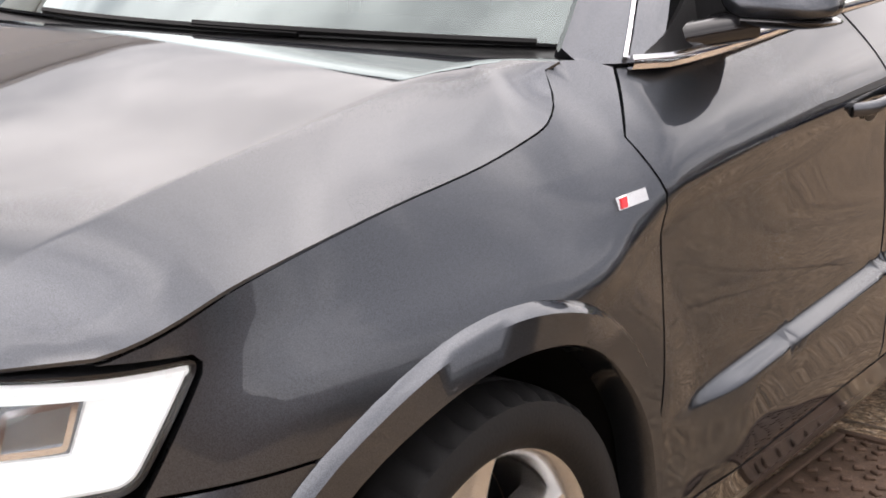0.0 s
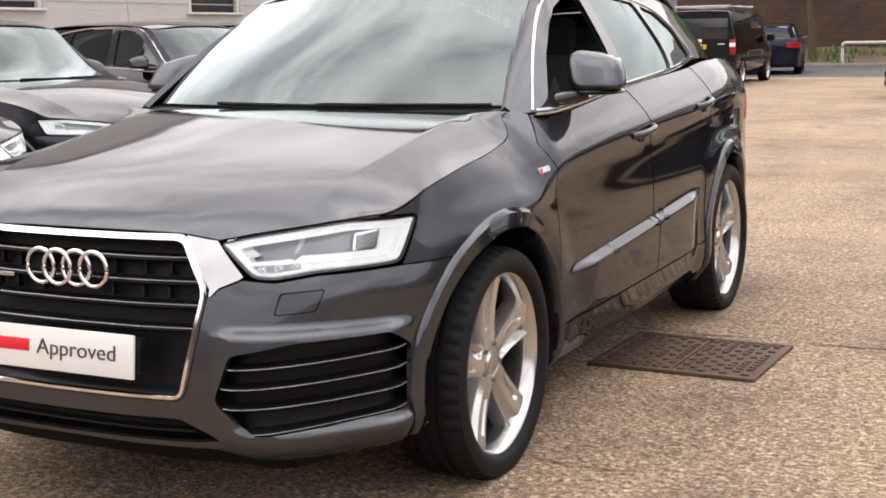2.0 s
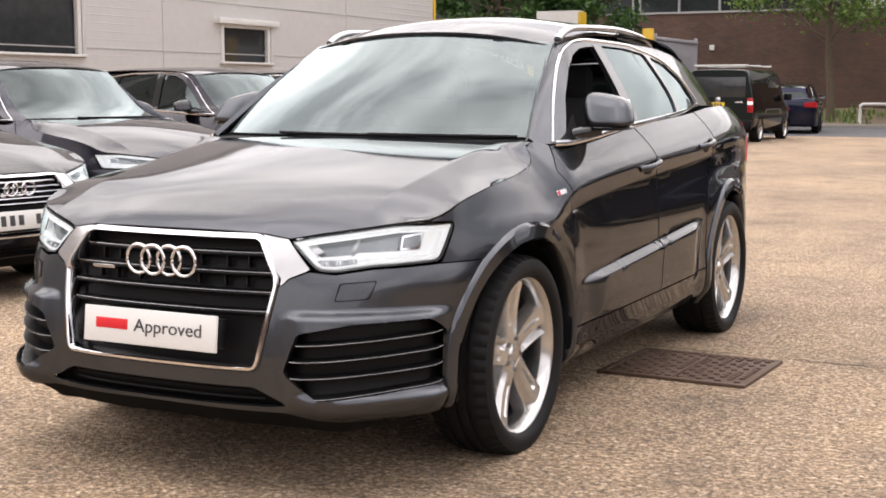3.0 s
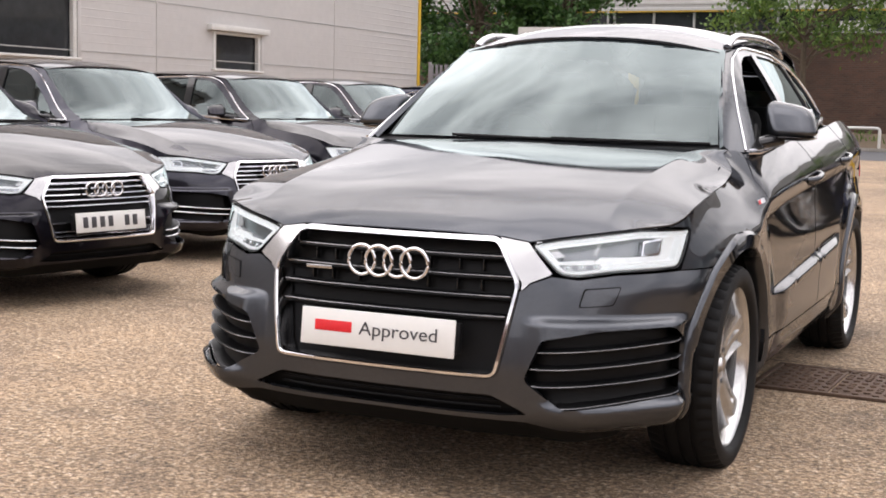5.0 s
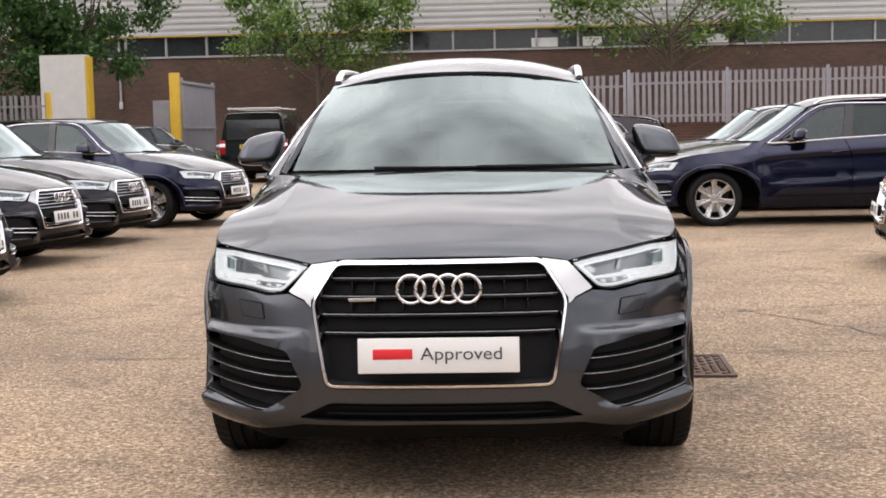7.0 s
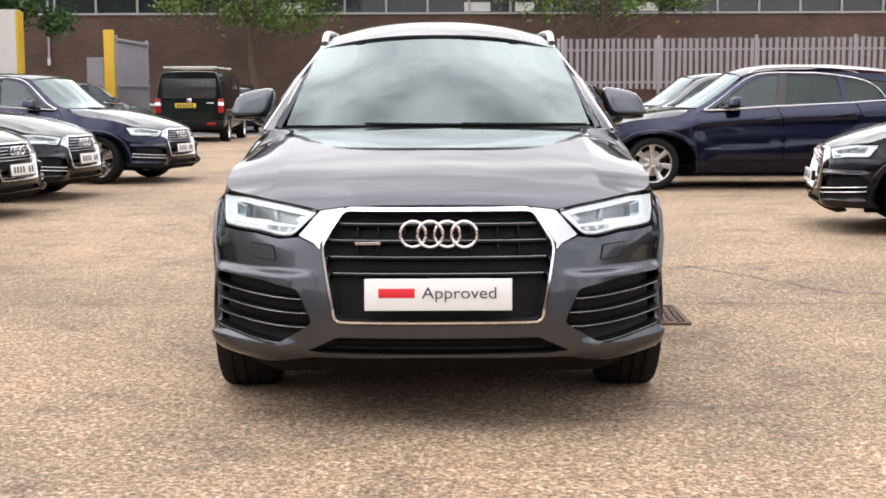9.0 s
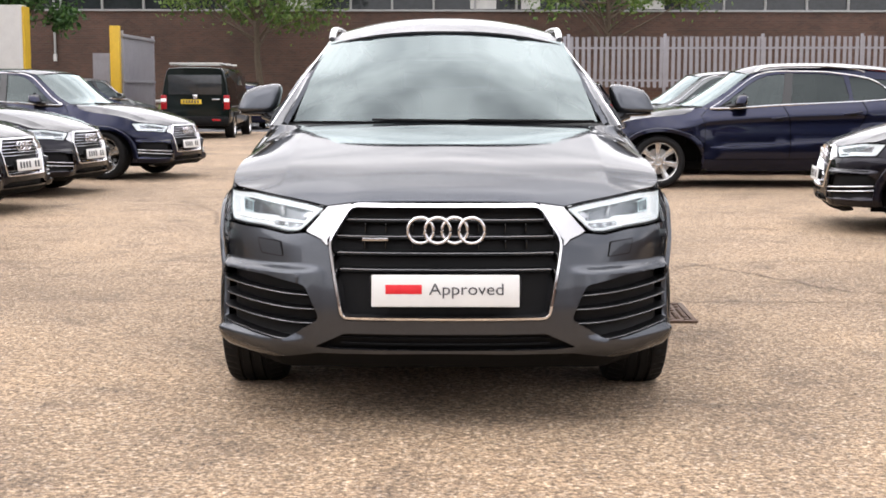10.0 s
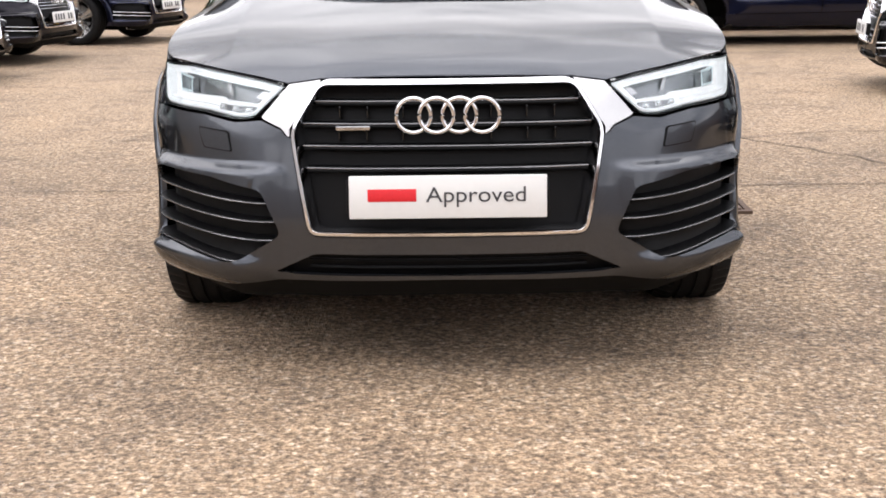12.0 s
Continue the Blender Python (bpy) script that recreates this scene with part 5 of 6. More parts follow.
crack("ground_crack", [(-2.9, 9.85), (-2.3, 8.62), (-2.0, 6.95)], 0.025, TAR, "thin jagged crack in the concrete", 0.03)
crack("ground_crack", [(2.2, 8.51), (1.6, 6.61), (1.9, 5.83)], 0.018, TAR, "thin jagged crack in the concrete", 0.03)


def drain_cover():
    """A rusty cast-iron inspection cover of two plates with raised studs, in its frame."""
    root = tagged(new("drain_cover"), "rusty brown cast-iron drain cover set in concrete", "drain cover")
    root.matrix_world = pose(1.0, 2.47, 0, 0, 0, -2)
    w, d = 0.66, 0.60
    bm = bmesh.new()
    for sx, sy, x, y in ((w, 0.028, 0, d / 2 - 0.014), (w, 0.028, 0, -d / 2 + 0.014), (0.028, d - 0.056, w / 2 - 0.014, 0), (0.028, d - 0.056, -w / 2 + 0.014, 0)):
        box_bm(sx, sy, 0.016, (x, y, 0.006), 0.002, None, bm)
    part("cover_frame", bm, IRON, root)
    for sx in (-1, 1):
        cx = sx * (w / 4 - 0.012)
        pw = w / 2 - 0.036
        plate = part("cover_plate", box_bm(pw, d - 0.064, 0.012, (cx, 0, 0.003), 0.002), IRON, root)
        bm = bmesh.new()
        for i in range(7):
            for j in range(13):
                if (i + j) % 2 == 0 or rnd.random() < 0.25:
                    box_bm(0.026, 0.020, 0.010, (cx - pw / 2 + 0.022 + i * (pw - 0.044) / 6, -d / 2 + 0.06 + j * (d - 0.12) / 12, 0.012), 0.003, Matrix.Rotation(0.5 * (-1) ** (i + j), 4, "Z"), bm, 1)
        tagged(part("cover_studs", bm, IRON, plate), kind="stuff")
    return root


drain_cover()

# ---------------------------------------------------------------- road, kerb, bank
slab("road", -60, 60, 34.9, 45.3, 0.0005, 0.005, TARMAC, "dark tarmac road beyond the yard", "road")
for i in range(34):
    k = slab("kerb", -30 + i * 1.5, -30 + i * 1.5 + 1.488, 45.3, 45.43, 0.0, 0.12, KERB, "weathered concrete kerb stone", "kerb", "structure", 0.012)


def bank():
    verts, faces, nx, ny = [], [], 120, 8
    for j in range(ny + 1):
        for i in range(nx + 1):
            x, y = -45 + 90 * i / nx, 45.43 + 6.6 * j / ny
            verts.append((x, y, 0.10 + 0.5 * (j / ny) ** 1.3 + (0.10 * noise.noise(Vector((x * 0.5, y, 3))) if 0 < j else 0)))
    for j in range(ny):
        for i in range(nx):
            a = j * (nx + 1) + i
            faces.append((a, a + 1, a + nx + 2, a + nx + 1))
    tagged(mesh_object("planting_bank", verts, faces, SOIL, None, True), "bare brown soil bank behind the kerb", "bank", kind="structure")
    bm = bmesh.new()
    for _ in range(5200):
        x, y = rnd.uniform(-24, 20), rnd.uniform(45.7, 51.8)
        if noise.noise(Vector((x * 0.35, y * 0.5, 0))) < -0.05:
            continue
        z = 0.10 + 0.5 * ((y - 45.43) / 6.6) ** 1.3
        h, w, a = rnd.uniform(0.08, 0.34), rnd.uniform(0.02, 0.06), rnd.uniform(0, 6.3)
        dx, dy = math.cos(a) * w, math.sin(a) * w
        lean = Vector((rnd.uniform(-0.1, 0.1), rnd.uniform(-0.1, 0.1), h))
        p = Vector((x, y, z))
        bm.faces.new([bm.verts.new(p + Vector((dx, dy, 0))), bm.verts.new(p - Vector((dx, dy, 0))), bm.verts.new(p + lean)])
    tagged(part("weeds", bm, LEAF_LIGHT), "rough green weeds on the soil bank", "weeds", kind="stuff")


bank()


def hoop(x0, x1, y):
    pts = [(x0, y, 0.1)] + [(x0, y, z) for z in (0.35, 0.62)]
    pts += [(x0 + 0.12 - 0.12 * math.cos(a), y, 0.70 + 0.12 * math.sin(a)) for a in np.linspace(0.2, math.pi / 2, 6)]
    pts += [(x1 - 0.12 + 0.12 * math.sin(a), y, 0.70 + 0.12 * math.cos(a)) for a in np.linspace(0, math.pi / 2 - 0.2, 6)]
    pts += [(x1, y, z) for z in (0.62, 0.35, 0.1)]
    return tagged(tube("hoop_barrier", pts, 0.055, WHITE_PAINT, None, 10), "white painted steel hoop barrier by the kerb", "barrier", "hoop barriers")


for xc in (-11.5, -8.3, -5.05, -1.8):
    hoop(xc - 0.8, xc + 0.8, 46.0)

# ---------------------------------------------------------------- brick building across the road
BY = 52.0
slab("wall_north", -40, 45, BY, BY + 0.4, 0, 4.55, BRICK, "long dark brown brick wall", "wall")
slab("window_sill_band", -40, 45, BY - 0.06, BY + 0.2, 4.55, 4.63, FRAME_GREY, "grey sill along the windows", "sill")
strip_win = tagged(new("window_1"), "dark ribbon window with grey mullions", "window", kind="structure")
part("pane", box_bm(85, 0.05, 0.84, (2.5, BY + 0.18, 5.02), 0), DARK_GLASS, strip_win)
for i in range(48):
    part("mullion", box_bm(0.09, 0.12, 0.82, (-39 + i * 1.75, BY + 0.10, 5.03), 0.005), FRAME_GREY, strip_win)
for x, w in ((-6.2, 1.3), (1.6, 1.1), (3.6, 0.8), (8.5, 1.5)):
    part("window_blind", box_bm(w, 0.02, 0.38, (x, BY + 0.14, 4.86), 0), WHITE_PAINT, strip_win)
slab("yellow_flashing", -40, 45, BY - 0.10, BY + 0.2, 5.44, 5.50, YELLOW, "thin yellow line under the cladding", "trim")


def cladding():
    verts, faces, n = [], [], 0
    z, k = 5.50, 0
    rows = []
    while z < 9.2:
        for dy, dz in ((0.0, 0.0), (0.0, 0.10), (0.05, 0.13), (0.05, 0.23), (0.0, 0.26)):
            rows.append((BY - 0.12 + dy, z + dz))
        z += 0.26
    for y, zz in rows:
        verts += [(-40, y, zz), (45, y, zz)]
    faces = [(2 * i, 2 * i + 1, 2 * i + 3, 2 * i + 2) for i in range(len(rows) - 1)]
    tagged(mesh_object("upper_cladding", verts, faces, CLAD_WHITE, None, True, 20), "white horizontally ribbed metal cladding", "cladding", kind="structure")


cladding()
slab("wall_core", -40, 45, BY + 0.4, BY + 0.8, 0, 9.2, CLAD_WHITE, "plain wall behind the cladding", "wall")
pipe = tagged(new("downpipe"), "thin grey pipe with a white box on the brick wall", "pipe")
tube("pipe", [(-16.5, BY - 0.07, z) for z in np.linspace(2.7, 9, 8)], 0.05, FRAME_GREY, pipe)
part("pipe_box", box_bm(0.14, 0.10, 0.30, (-16.5, BY - 0.08, 2.6), 0.01), WHITE_PAINT, pipe, "small white box")
slab("wall_box", -13.1, -12.9, BY - 0.12, BY, 3.0, 3.22, WHITE_PAINT, "small white box on the brick wall", "box", "")

# ---------------------------------------------------------------- grey clad building
GX = -15.5


def grey_building():
    zs = [0.0, 1.05, 2.10, 3.22, 4.34, 5.46, 6.6, 7.6]
    wins = [(21.2, 23.1, 1.92, 2.76), (10.7, 16.7, 1.96, 3.2)]
    poly = [(-16, 0), (31.5, 0), (31.5, 7.6), (-16, 7.6)]
    holes = [[(a, c), (b, c), (b, d), (a, d)] for a, b, c, d in wins]
    wall = panel("wall_west", poly, lambda y, z: (GX + 0.004 * math.sin(z * 2 * math.pi / 0.16), y, z), CLAD, None, holes, 3.0, 0, 0.15, (1, 0, 0))
    tagged(wall, "pale grey metal-clad building wall", "wall", kind="structure")
    for z in zs[1:-1]:
        ob = part("cladding_joint", box_bm(0.016, 47.4, 0.022, (GX + 0.004, 7.73, z), 0.002), FRAME_GREY, wall)
    for y in (-10, -4, 2, 8.3, 19.2, 26.6):
        part("cladding_joint", box_bm(0.02, 0.05, 7.6, (GX + 0.006, y, 3.8), 0.002), CLAD, wall)
    # fine horizontal ribs
    rib = bmesh.new()
    z = 0.2
    while z < 7.4:
        for a, b in ((-16, 10.7), (10.7, 16.7), (16.7, 21.2), (21.2, 23.1), (23.1, 31.45)):
            if any(abs(a - w[0]) < 0.01 and w[2] - 0.1 < z < w[3] + 0.25 for w in wins):
                continue
            q = [rib.verts.new(p) for p in ((GX + 0.0, a, z - 0.02), (GX + 0.0, b, z - 0.02), (GX + 0.005, b, z), (GX + 0.005, a, z), (GX + 0.0, a, z + 0.02), (GX + 0.0, b, z + 0.02))]
            rib.faces.new((q[0], q[1], q[2], q[3]))
            rib.faces.new((q[3], q[2], q[5], q[4]))
        z += 0.16
    tagged(part("cladding_ribs", rib, CLAD, wall, angle=15), kind="stuff")
    for i, (a, b, c, d) in enumerate(wins):
        w = tagged(new("window_%d" % (i + 2)), "recessed window with a pale frame and lintel", "window", kind="structure")
        part("pane", box_bm(0.02, b - a, d - c, (GX - 0.10, (a + b) / 2, (c + d) / 2), 0), DARK_GLASS, w)
        for y in (a + 0.05, b - 0.05):
            part("frame", box_bm(0.10, 0.10, d - c, (GX - 0.02, y, (c + d) / 2), 0.01), WHITE_PAINT, w)
        part("frame", box_bm(0.10, b - a - 0.2, 0.07, (GX - 0.02, (a + b) / 2, d - 0.035), 0.01), WHITE_PAINT, w)
        part("sill", box_bm(0.16, b - a + 0.1, 0.05, (GX + 0.03, (a + b) / 2, c - 0.02), 0.01), WHITE_PAINT, w)
        part("shutter_box", box_bm(0.16, b - a + 0.45, 0.13, (GX + 0.07, (a + b) / 2, d + 0.07), 0.01), WHITE_PAINT, w)
        part("jamb", box_bm(0.05, 0.10, d - c + 0.1, (GX + 0.02, b + 0.06, (c + d) / 2), 0.005), CLAD, w)
    slab("building_return", GX - 18, GX - 0.16, 31.2, 31.5, 0, 7.6, CLAD, "grey clad return wall of the building", "wall")
    slab("corner_flashing", GX - 0.10, GX + 0.03, 31.45, 31.58, 0, 7.6, YELLOW, "yellow corner trim of the building", "trim")
    slab("building_roof", GX - 18, GX + 0.1, -16, 31.55, 7.6, 7.8, CLAD, "flat roof of the grey building", "roof")


grey_building()
# plain walls added out of view: they close the yard and show in the paintwork
slab("wall_south", -32, 40, -30.4, -30, 0, 5.0, BRICK, "unseen brick wall added to close the yard", "wall")
slab("wall_east", 26, 26.4, -30, 52, 0, 5.0, BRICK, "unseen brick wall added to close the yard", "wall")

# ---------------------------------------------------------------- palisade fences and gates


def palisade(name, p0, p1, z0, z1, post_every, label, posts_low=0.0):
    """Steel palisade: pales with split tips, two rails and posts."""
    a, b = Vector((*p0, 0)), Vector((*p1, 0))
    L, d = (b - a).length, (b - a).normalized()
    root = tagged(new(name), label, "fence")
    root.matrix_world = Matrix.Translation(a) @ Matrix.Rotation(math.atan2(d.y, d.x), 4, "Z")
    h = z1 - z0
    # one pale: a folded strip with a three-pronged tip
    outline = [(-0.045, 0), (0.045, 0), (0.045, h - 0.10), (0.055, h - 0.01), (0.019, h - 0.05), (0.0, h), (-0.019, h - 0.05), (-0.055, h - 0.01), (-0.045, h - 0.10)]
    bm = bmesh.new()
    fr = [bm.verts.new((x, -0.012 if abs(x) < 0.02 else 0.0, z)) for x, z in outline]
    bk = [bm.verts.new((x, (-0.012 if abs(x) < 0.02 else 0.0) + 0.006, z)) for x, z in outline]
    bm.faces.new(fr)
    bm.faces.new(bk[::-1])
    for i in range(9):
        bm.faces.new((fr[i], bk[i], bk[(i + 1) % 9], fr[(i + 1) % 9]))
    first = part("pale", bm, GALV, root, angle=25)
    first.location = (0.08, -0.03, z0)
    n = int(L / 0.158)
    for i in range(1, n):
        c = first.copy()
        scene.collection.objects.link(c)
        c.location = (0.08 + i * 0.158, -0.03, z0 + rnd.uniform(-0.012, 0.012))
        c.rotation_euler = (0, rnd.uniform(-0.012, 0.012), 0)
    for z in (z0 + 0.18, z1 - 0.32):
        part("rail", box_bm(L, 0.045, 0.05, (L / 2, 0.004, z), 0.004), GALV, root)
    k = max(1, round(L / post_every))
    for i in range(k + 1):
        part("post", box_bm(0.08, 0.055, z1 + 0.05 - posts_low, (L * i / k, -0.002, (z1 + 0.05 + posts_low) / 2), 0.004), GALV, root)
    return root


palisade("palisade_fence", (3.3, 31.2), (18.5, 29.6), 1.32, 2.68, 2.75, "grey galvanised palisade fence on a brick plinth", 0.5)
slab("plinth_wall", 3.3, 25.9, 31.3, 31.52, 0, 1.34, BRICK, "low brick wall under the fence", "wall")
palisade("palisade_gate", (-2.0, 31.5), (3.2, 31.25), 0.12, 2.62, 2.3, "pale grey palisade gate with a small sign")
sign = tagged(part("sign", box_bm(0.42, 0.012, 0.30, (-0.1, 31.3, 1.62), 0.003), WHITE_PAINT), "blank white sign hung on the gate", "sign")
part("sign_bar", box_bm(0.30, 0.004, 0.04, (-0.1, 31.29, 1.67), 0), GREY_PRINT, sign)
palisade("palisade_fence", (-15.2, 31.7), (-12.55, 31.7), 0.12, 2.45, 1.95, "grey palisade fence beside the clad building")
yp = tagged(new("gate_post"), "yellow painted square steel gate post", "post")
part("post", box_bm(0.13, 0.13, 2.50, (-12.45, 31.6, 1.25), 0.01), YELLOW, yp)
yp2 = tagged(new("gate_post"), "tall yellow painted square steel gate post", "post")
part("post", box_bm(0.25, 0.20, 2.92, (-8.79, 31.0, 1.46), 0.012), YELLOW, yp2)


def gate_leaf():
    root = tagged(new("gate_leaf"), "open grey steel sheet gate leaf", "gate")
    x, y0, y1 = -8.66, 31.15, 35.0
    part("sheet", box_bm(0.03, y1 - y0, 2.55, (x, (y0 + y1) / 2, 1.45), 0.004), GALV, root)
    for z in (0.22, 1.45, 2.66):
        part("rail", box_bm(0.07, y1 - y0, 0.07, (x + 0.03, (y0 + y1) / 2, z), 0.006), GALV, root)
    for y in (y0 + 0.05, y1 - 0.05):
        part("stile", box_bm(0.08, 0.09, 2.80, (x, y, 1.40), 0.006), GALV, root)


gate_leaf()
slab("gate_sheet", -9.4, -8.95, 31.0, 31.06, 0.0, 2.2, GALV, "narrow grey steel sheet beside the gate post", "gate", "")
pier = slab("white_pier", -14.6, -13.15, 37.0, 37.5, 0, 3.85, WHITE_PAINT, "white rendered wall pier with a yellow edge", "wall")
slab("pier_edge", -13.145, -13.06, 36.98, 37.5, 0, 3.80, YELLOW, "yellow edge strip of the white pier", "trim")
slab("back_fence", -24, -14.61, 37.2, 37.4, 0, 1.9, BRICK, "low brick wall beside the white pier", "wall")
for x, y, h in ((1.50, 18.12, 0.95), (4.1, 29.5, 1.1)):
    b = lathe("bollard", [(0, 0.0), (0.0, 0.085), (h - 0.03, 0.085), (h, 0.06), (h + 0.005, 0)], YELLOW, None, 24)
    b.matrix_world = Matrix.Translation((x, y, 0)) @ Matrix.Rotation(-math.pi / 2, 4, "Y")
    tagged(b, "yellow painted steel bollard on the concrete", "bollard", "yellow bollards")

# ---------------------------------------------------------------- trees


def tree(at, height, crown, material, n_clumps, leaves, label, seed, leaf=0.16, low=1.8):
    r = random.Random(seed)
    root = tagged(new("tree"), label, "tree")
    root.location = at
    bm = bmesh.new()

    def limb(a, b, r0, r1):
        a, b = Vector(a), Vector(b)
        d = (b - a).normalized()
        s = d.cross(Vector((0.3, 0.9, 0.1))).normalized()
        t = s.cross(d)
        rings = []
        for k in range(5):
            u = k / 4
            c = a + (b - a) * u + Vector((r.uniform(-1, 1), r.uniform(-1, 1), 0)) * r0 * 0.5 * (0 < k < 4)
            rr = r0 + (r1 - r0) * u
            rings.append([bm.verts.new(c + (s * math.cos(w) + t * math.sin(w)) * rr) for w in np.linspace(0, 2 * math.pi, 7, endpoint=False)])
        for p, q in zip(rings, rings[1:]):
            for i in range(7):
                bm.faces.new((p[i], p[(i + 1) % 7], q[(i + 1) % 7], q[i]))

    top = Vector((r.uniform(-0.3, 0.3), r.uniform(-0.3, 0.3), height * 0.62))
    limb((0, 0, -0.1), top, 0.17, 0.08)
    clumps = []
    for i in range(n_clumps):
        w, e = r.uniform(0, 2 * math.pi), r.uniform(-0.9, 1.0)
        q = r.uniform(0.55, 1.0)
        c = Vector((crown[0] * q * math.cos(w) * math.sqrt(1 - e * e * 0.8), crown[1] * q * math.sin(w) * math.sqrt(1 - e * e * 0.8), low + (height - low) * (0.5 + 0.5 * e)))
        clumps.append((c, r.uniform(0.45, 0.95)))
        if i % 2 == 0:
            limb(top * r.uniform(0.55, 1.0), c, 0.045, 0.012)
    part("trunk", bm, BARK, root, "grey-brown trunk and limbs")
    vs, fs = [], []
    for c, size in clumps:
        for _ in range(leaves):
            d = Vector((r.gauss(0, 1), r.gauss(0, 1), r.gauss(0, 0.75))) * size * 0.52
            p = c + d
            n = Vector((r.gauss(0, 0.7), r.gauss(0, 0.7), r.uniform(0.2, 1.2))).normalized()
            s = n.cross(Vector((r.uniform(-1, 1), r.uniform(-1, 1), 0.2))).normalized()
            t = n.cross(s)
            l = leaf * r.uniform(0.6, 1.3)
            k = len(vs)
            vs += [p - s * l * 0.5, p + t * l * 0.28 - n * l * 0.06, p + s * l * 0.5, p - t * l * 0.28 - n * l * 0.06]
            fs.append((k, k + 1, k + 2, k + 3))
    tagged(mesh_object("crown", vs, fs, material, root, False), "leafy crown")
    return root


tree((-7.2, 47.6, 0.2), 7.6, (3.7, 2.4), LEAF_LIGHT, 40, 190, "broad bright green tree before the brick wall", 3, 0.22, 3.6)
tree((6.4, 48.0, 0.2), 7.6, (4.5, 2.4), LEAF_LIGHT, 44, 150, "thin light green tree behind the fence", 11, 0.21, 4.0)
tree((-17.4, 40.0, 0), 8.0, (3.0, 2.2), LEAF_DARK, 60, 240, "dense dark green tree beside the grey building", 5, 0.22, 1.9)
tree((-14.2, 40.6, 0), 8.2, (2.8, 2.0), LEAF_DARK, 50, 230, "dense dark green tree behind the white pier", 8, 0.22, 3.3)

# ---------------------------------------------------------------- the other cars
saloon_z = curve_fn([0, 0.30, 0.55, 0.70, 0.84, 1.05, 1.16, 1.30, 1.46, 1.60], [0, 0.28, 0.52, 0.65, 0.78, 1.010, 1.085, 1.24, 1.43, 1.53])
saloon_y = curve_fn([-0.2, 0, 0.80, 1.2, 1.7, 2.2, 3.405, 4.4], [-0.2, 0, 0.875, 1.42, 1.98, 2.46, 3.70, 4.74])
estate_z = curve_fn([0, 0.55, 0.84, 1.05, 1.16, 1.60], [0, 0.54, 0.80, 1.00, 1.10, 1.60])


def saloon_warp(x, y, z):
    return (x * 1.01, float(saloon_y(y)), float(saloon_z(z)))


def estate_warp(x, y, z):
    return (x * 1.01, float(saloon_y(y)) * 1.025, float(estate_z(z)))


def heading(x, y, degrees):
    return pose(x, y, 0, 0, 0, degrees + 90)


BLACK_PAINT, GREY_PAINT, NAVY, GREENISH = (0.011, 0.010, 0.015, 1), (0.040, 0.040, 0.050, 1), (0.010, 0.012, 0.030, 1), (0.050, 0.055, 0.050, 1)
wheel_small = tyre_and_rim("wheel", 5, True, True, 0.332)
wheel_seven = tyre_and_rim("wheel", 7, False, True, 0.330)
wheel_small.location = wheel_seven.location = (0, 0, -50)
sedan = build_car("saloon_car", "black saloon car with a chrome-barred grille, parked in a row", BLACK_PAINT, saloon_warp, wheel_small, 0.065, (0.875, 3.70), 0.334, group="cars in the row")


def recolour(ob, col, label):
    tagged(ob, label)
    for o in ob.children_recursive:
        o.color = col
    return ob


sedan.matrix_basis = heading(-3.19, 2.62, -9)
recolour(copy_thing(sedan, heading(-3.66, 5.2, -9)), GREY_PAINT, "dark grey saloon car with a chrome-barred grille, parked in a row")
copy_thing(sedan, heading(-4.15, 8.5, -9))
copy_thing(sedan, heading(-4.12, 10.9, -9))
recolour(copy_thing(sedan, heading(-3.57, 13.9, -14)), NAVY, "dark blue saloon car standing at the end of the row")
recolour(copy_thing(sedan, heading(3.38, 7.34, 170)), BLACK_PAINT, "black saloon car with chrome trim, nose to the aisle")
copy_thing(sedan, heading(3.75, 4.85, 170))
recolour(copy_thing(sedan, heading(-7.5, 28.2, 65)), GREENISH, "grey-green saloon car by the gate")
recolour(copy_thing(sedan, heading(-1.2, 23.6, 180)), (0.016, 0.012, 0.016, 1), "dark plum saloon car before the gate")
recolour(copy_thing(sedan, heading(1.73, 15.4, 180)), (0.10, 0.105, 0.105, 1), "dark silver car beside the estate car")
recolour(copy_thing(sedan, heading(-7.1, 41.2, 100)), (0.010, 0.012, 0.03, 1), "dark blue car on the far road")
estate_car = build_car("estate_car", "dark navy estate car with silver wheels, parked side-on", (0.010, 0.012, 0.030, 1), estate_warp, wheel_seven, 0.07, (0.897, 3.79), 0.332, estate=True)
estate_car.matrix_basis = heading(1.77, 12.75, 180)
drop_template(wheel_small)


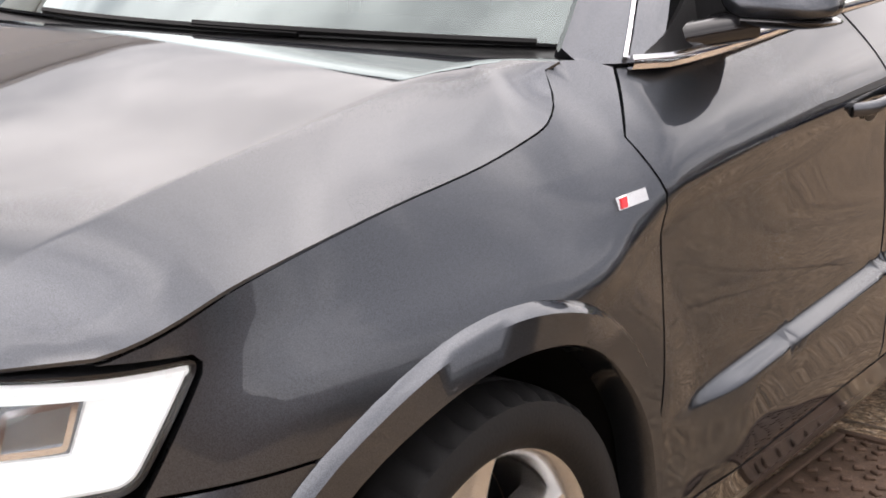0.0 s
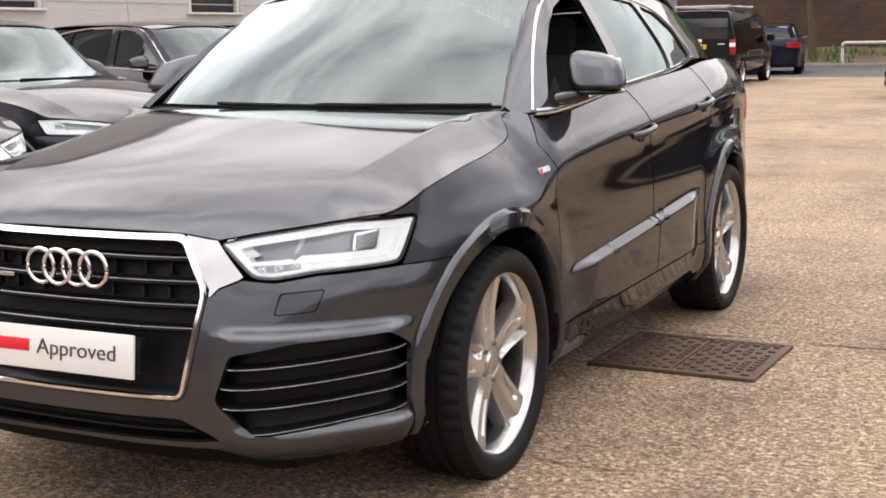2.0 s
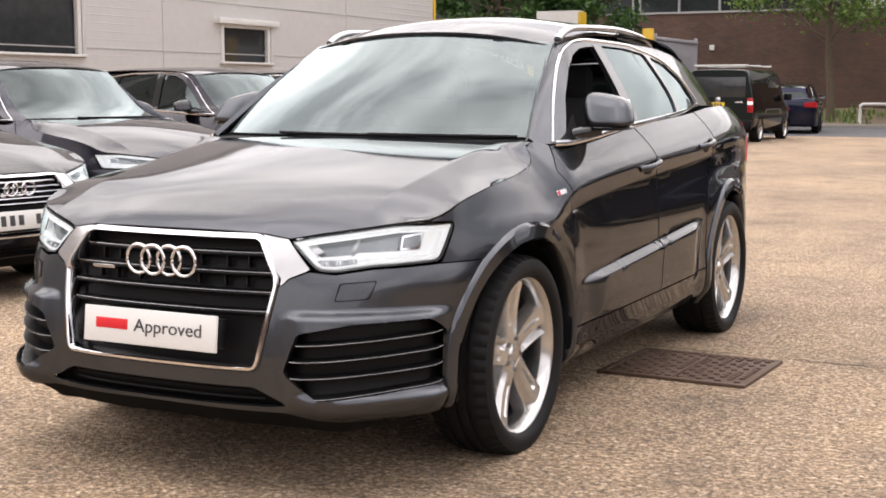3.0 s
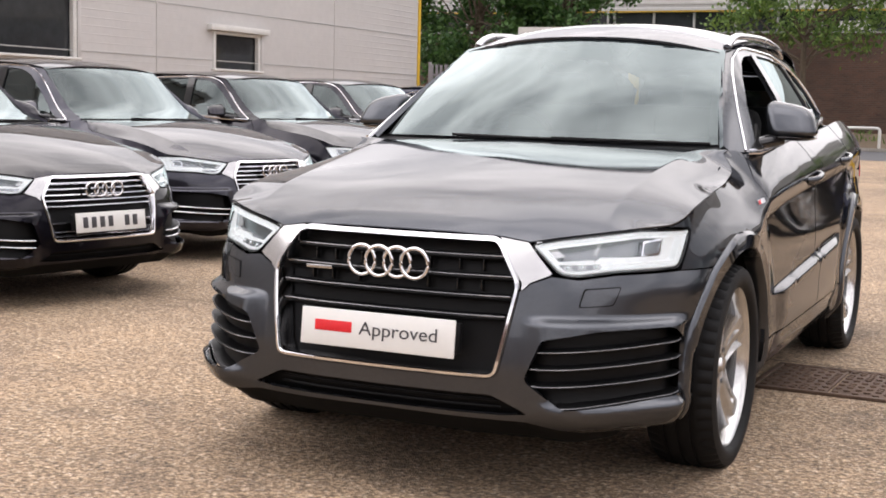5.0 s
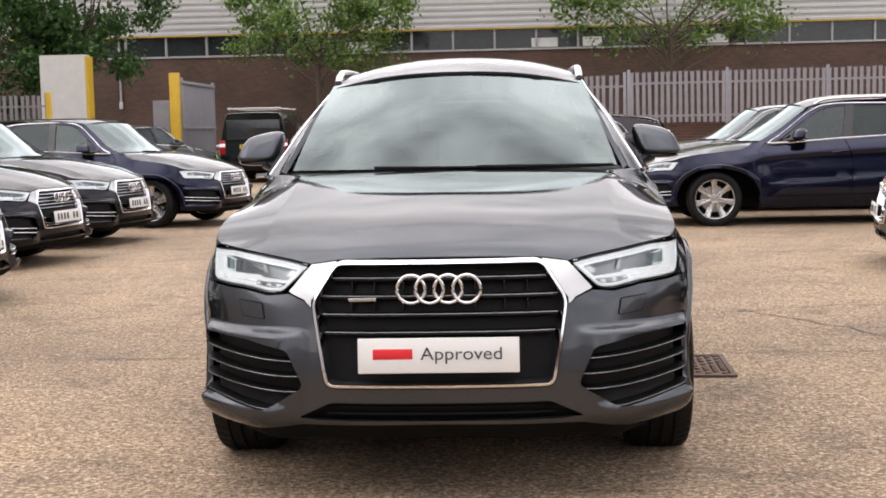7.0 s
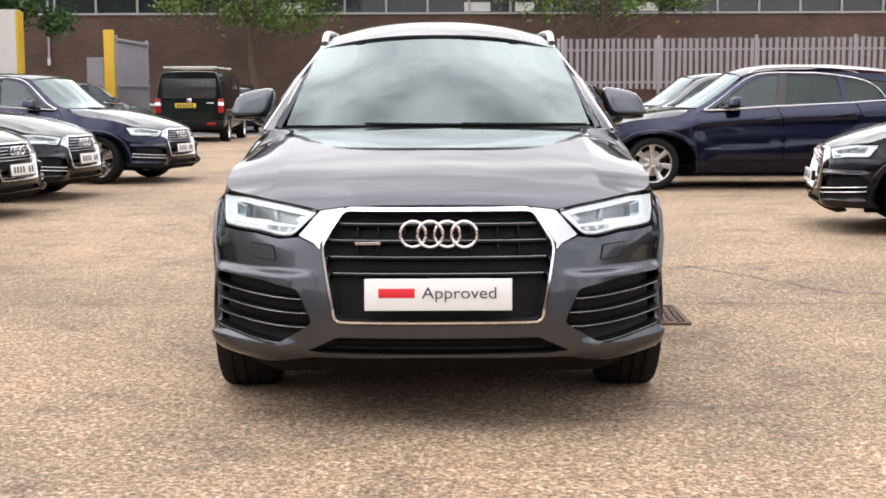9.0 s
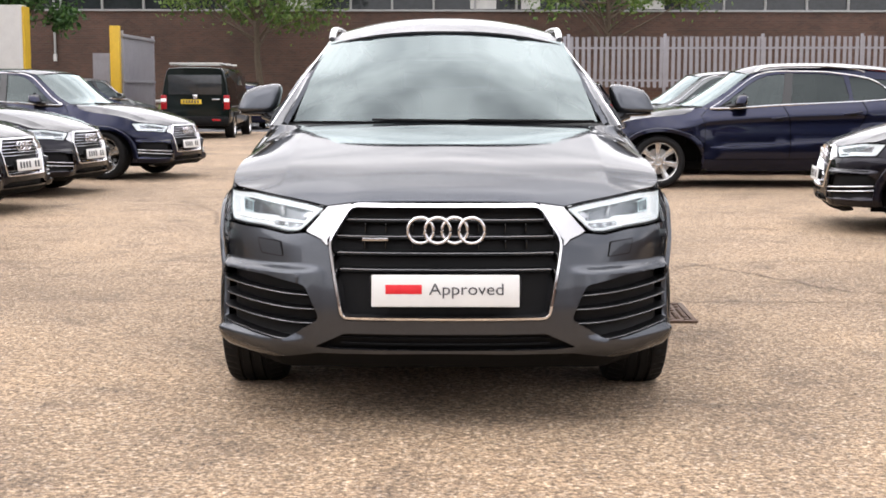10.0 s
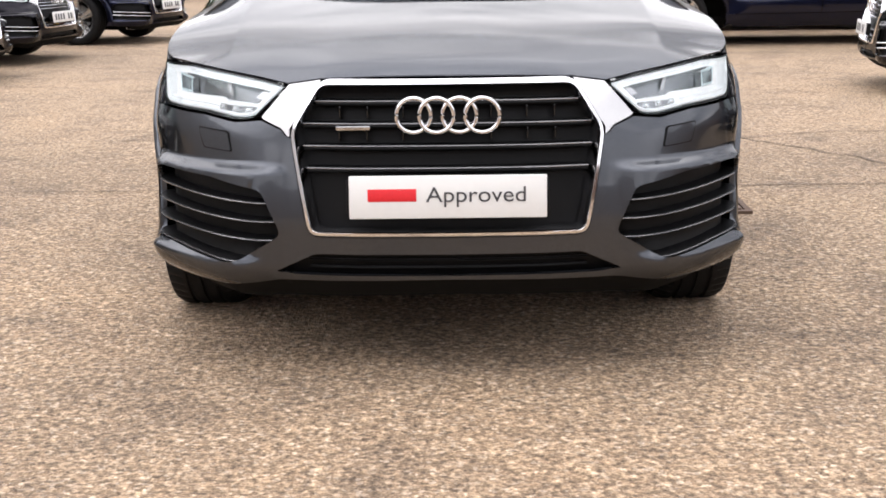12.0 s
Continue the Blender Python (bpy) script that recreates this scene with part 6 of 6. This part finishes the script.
# ---------------------------------------------------------------- van
def van():
    root = tagged(new("van"), "dark green panel van seen from behind, roof bars on top", "van")
    col = (0.010, 0.016, 0.015, 1)
    L, H = 4.4, 1.80
    # cross-section through the body, swept along its length
    sect = [(0.0, 0.32), (0.80, 0.32), (0.875, 0.42), (0.895, 0.70), (0.893, 0.95), (0.86, 1.10), (0.80, 1.45), (0.735, 1.70), (0.66, 1.785), (0.40, 1.80), (0.0, 1.805)]
    full = sect + [(-x, z) for x, z in sect[-2:0:-1]]
    stations = [(0.0, 0.96, 0.985), (0.05, 0.99, 0.995), (0.15, 1, 1), (2.9, 1, 1), (3.2, 0.99, 0.97), (3.6, 0.98, 0.70), (4.2, 0.94, 0.60), (4.4, 0.85, 0.50)]
    verts, k = [], len(full)
    for y, sx, sz in stations:
        for x, z in full:
            zz = z if z < 0.7 else 0.7 + (z - 0.7) * (sz if sz > 0.8 else max(0.05, (sz - 0.45) * 2))
            verts.append((x * sx, y, zz))
    faces = [(i * k + j, i * k + (j + 1) % k, (i + 1) * k + (j + 1) % k, (i + 1) * k + j) for i in range(len(stations) - 1) for j in range(k)]
    faces += [tuple(range(k))[::-1], tuple(range((len(stations) - 1) * k, len(stations) * k))]
    b = mesh_object("body", verts, faces, PAINT, root, True, 35)
    b.color = col
    t = Matrix.Rotation(radians(-6), 4, "X")
    part("rear_window", box_bm(1.36, 0.02, 0.50, (0, -0.006, 1.36), 0.008, None), DARK_GLASS, root, "dark rear window")
    part("rear_bumper", box_bm(1.72, 0.14, 0.24, (0, -0.03, 0.44), 0.04), BLACK, root, "dark rear bumper")
    pl = part("number_plate", box_bm(0.52, 0.014, 0.112, (-0.1, -0.014, 0.93), 0.003), YELLOW_PLATE, root, "yellow rear number plate")
    for i in range(6):
        part("plate_bar", box_bm(0.045, 0.004, 0.07, (-0.29 + i * 0.072, -0.0235, 0.93), 0), GREY_PRINT, pl)
    part("emblem", box_bm(0.12, 0.02, 0.12, (0, -0.010, 1.06), 0.03), CHROME, root, "round silver emblem")
    part("script_badge", box_bm(0.20, 0.012, 0.03, (0.52, -0.006, 0.99), 0.003), CHROME, root, "small silver badge")
    for s in (-1, 1):
        lamp = part("tail_lamp", box_bm(0.15, 0.06, 0.36, (s * 0.80, 0.0, 0.92), 0.02), LAMP_RED, root, "red tail lamp")
        part("lamp_band", box_bm(0.14, 0.064, 0.09, (s * 0.80, -0.002, 0.97), 0.01), LAMP_WHITE, lamp)
        part("reflector", box_bm(0.22, 0.02, 0.05, (s * 0.55, -0.095, 0.47), 0.005), LAMP_RED, root)
        part("side_window", box_bm(0.02, 1.05, 0.46, (s * 0.812, 2.25, 1.38), 0.006, Matrix.Rotation(s * 0.20, 4, "Y")), DARK_GLASS, root, "dark side window")
        part("side_moulding", box_bm(0.03, 2.9, 0.10, (s * 0.895, 2.0, 0.62), 0.01), BLACK, root)
        part("door_mirror", box_bm(0.20, 0.12, 0.18, (s * 1.0, 3.15, 1.12), 0.04), BLACK, root)
        tube("roof_rail", [(s * 0.62, y, 1.87) for y in np.linspace(0.15, 2.7, 6)], 0.02, SATIN, root)
        for y in (0.72, 3.42):
            m = Matrix.Translation((s * 0.78, y, 0.32))
            if s < 0:
                m = m @ Matrix.Rotation(math.pi, 4, "Z")
            copy_part(wheel_seven, root, m, col)
    for y in (0.18, 1.4, 2.5):
        part("roof_bar", box_bm(1.36, 0.09, 0.035, (0, y, 1.90), 0.012), WHITE_PAINT, root, "white roof bar")
    part("underbody", box_bm(1.5, 4.0, 0.12, (0, 2.2, 0.30), 0.02), DARK, root)
    root.matrix_world = pose(-6.35, 29.2, 0)
    return root


van()
drop_template(wheel_seven)
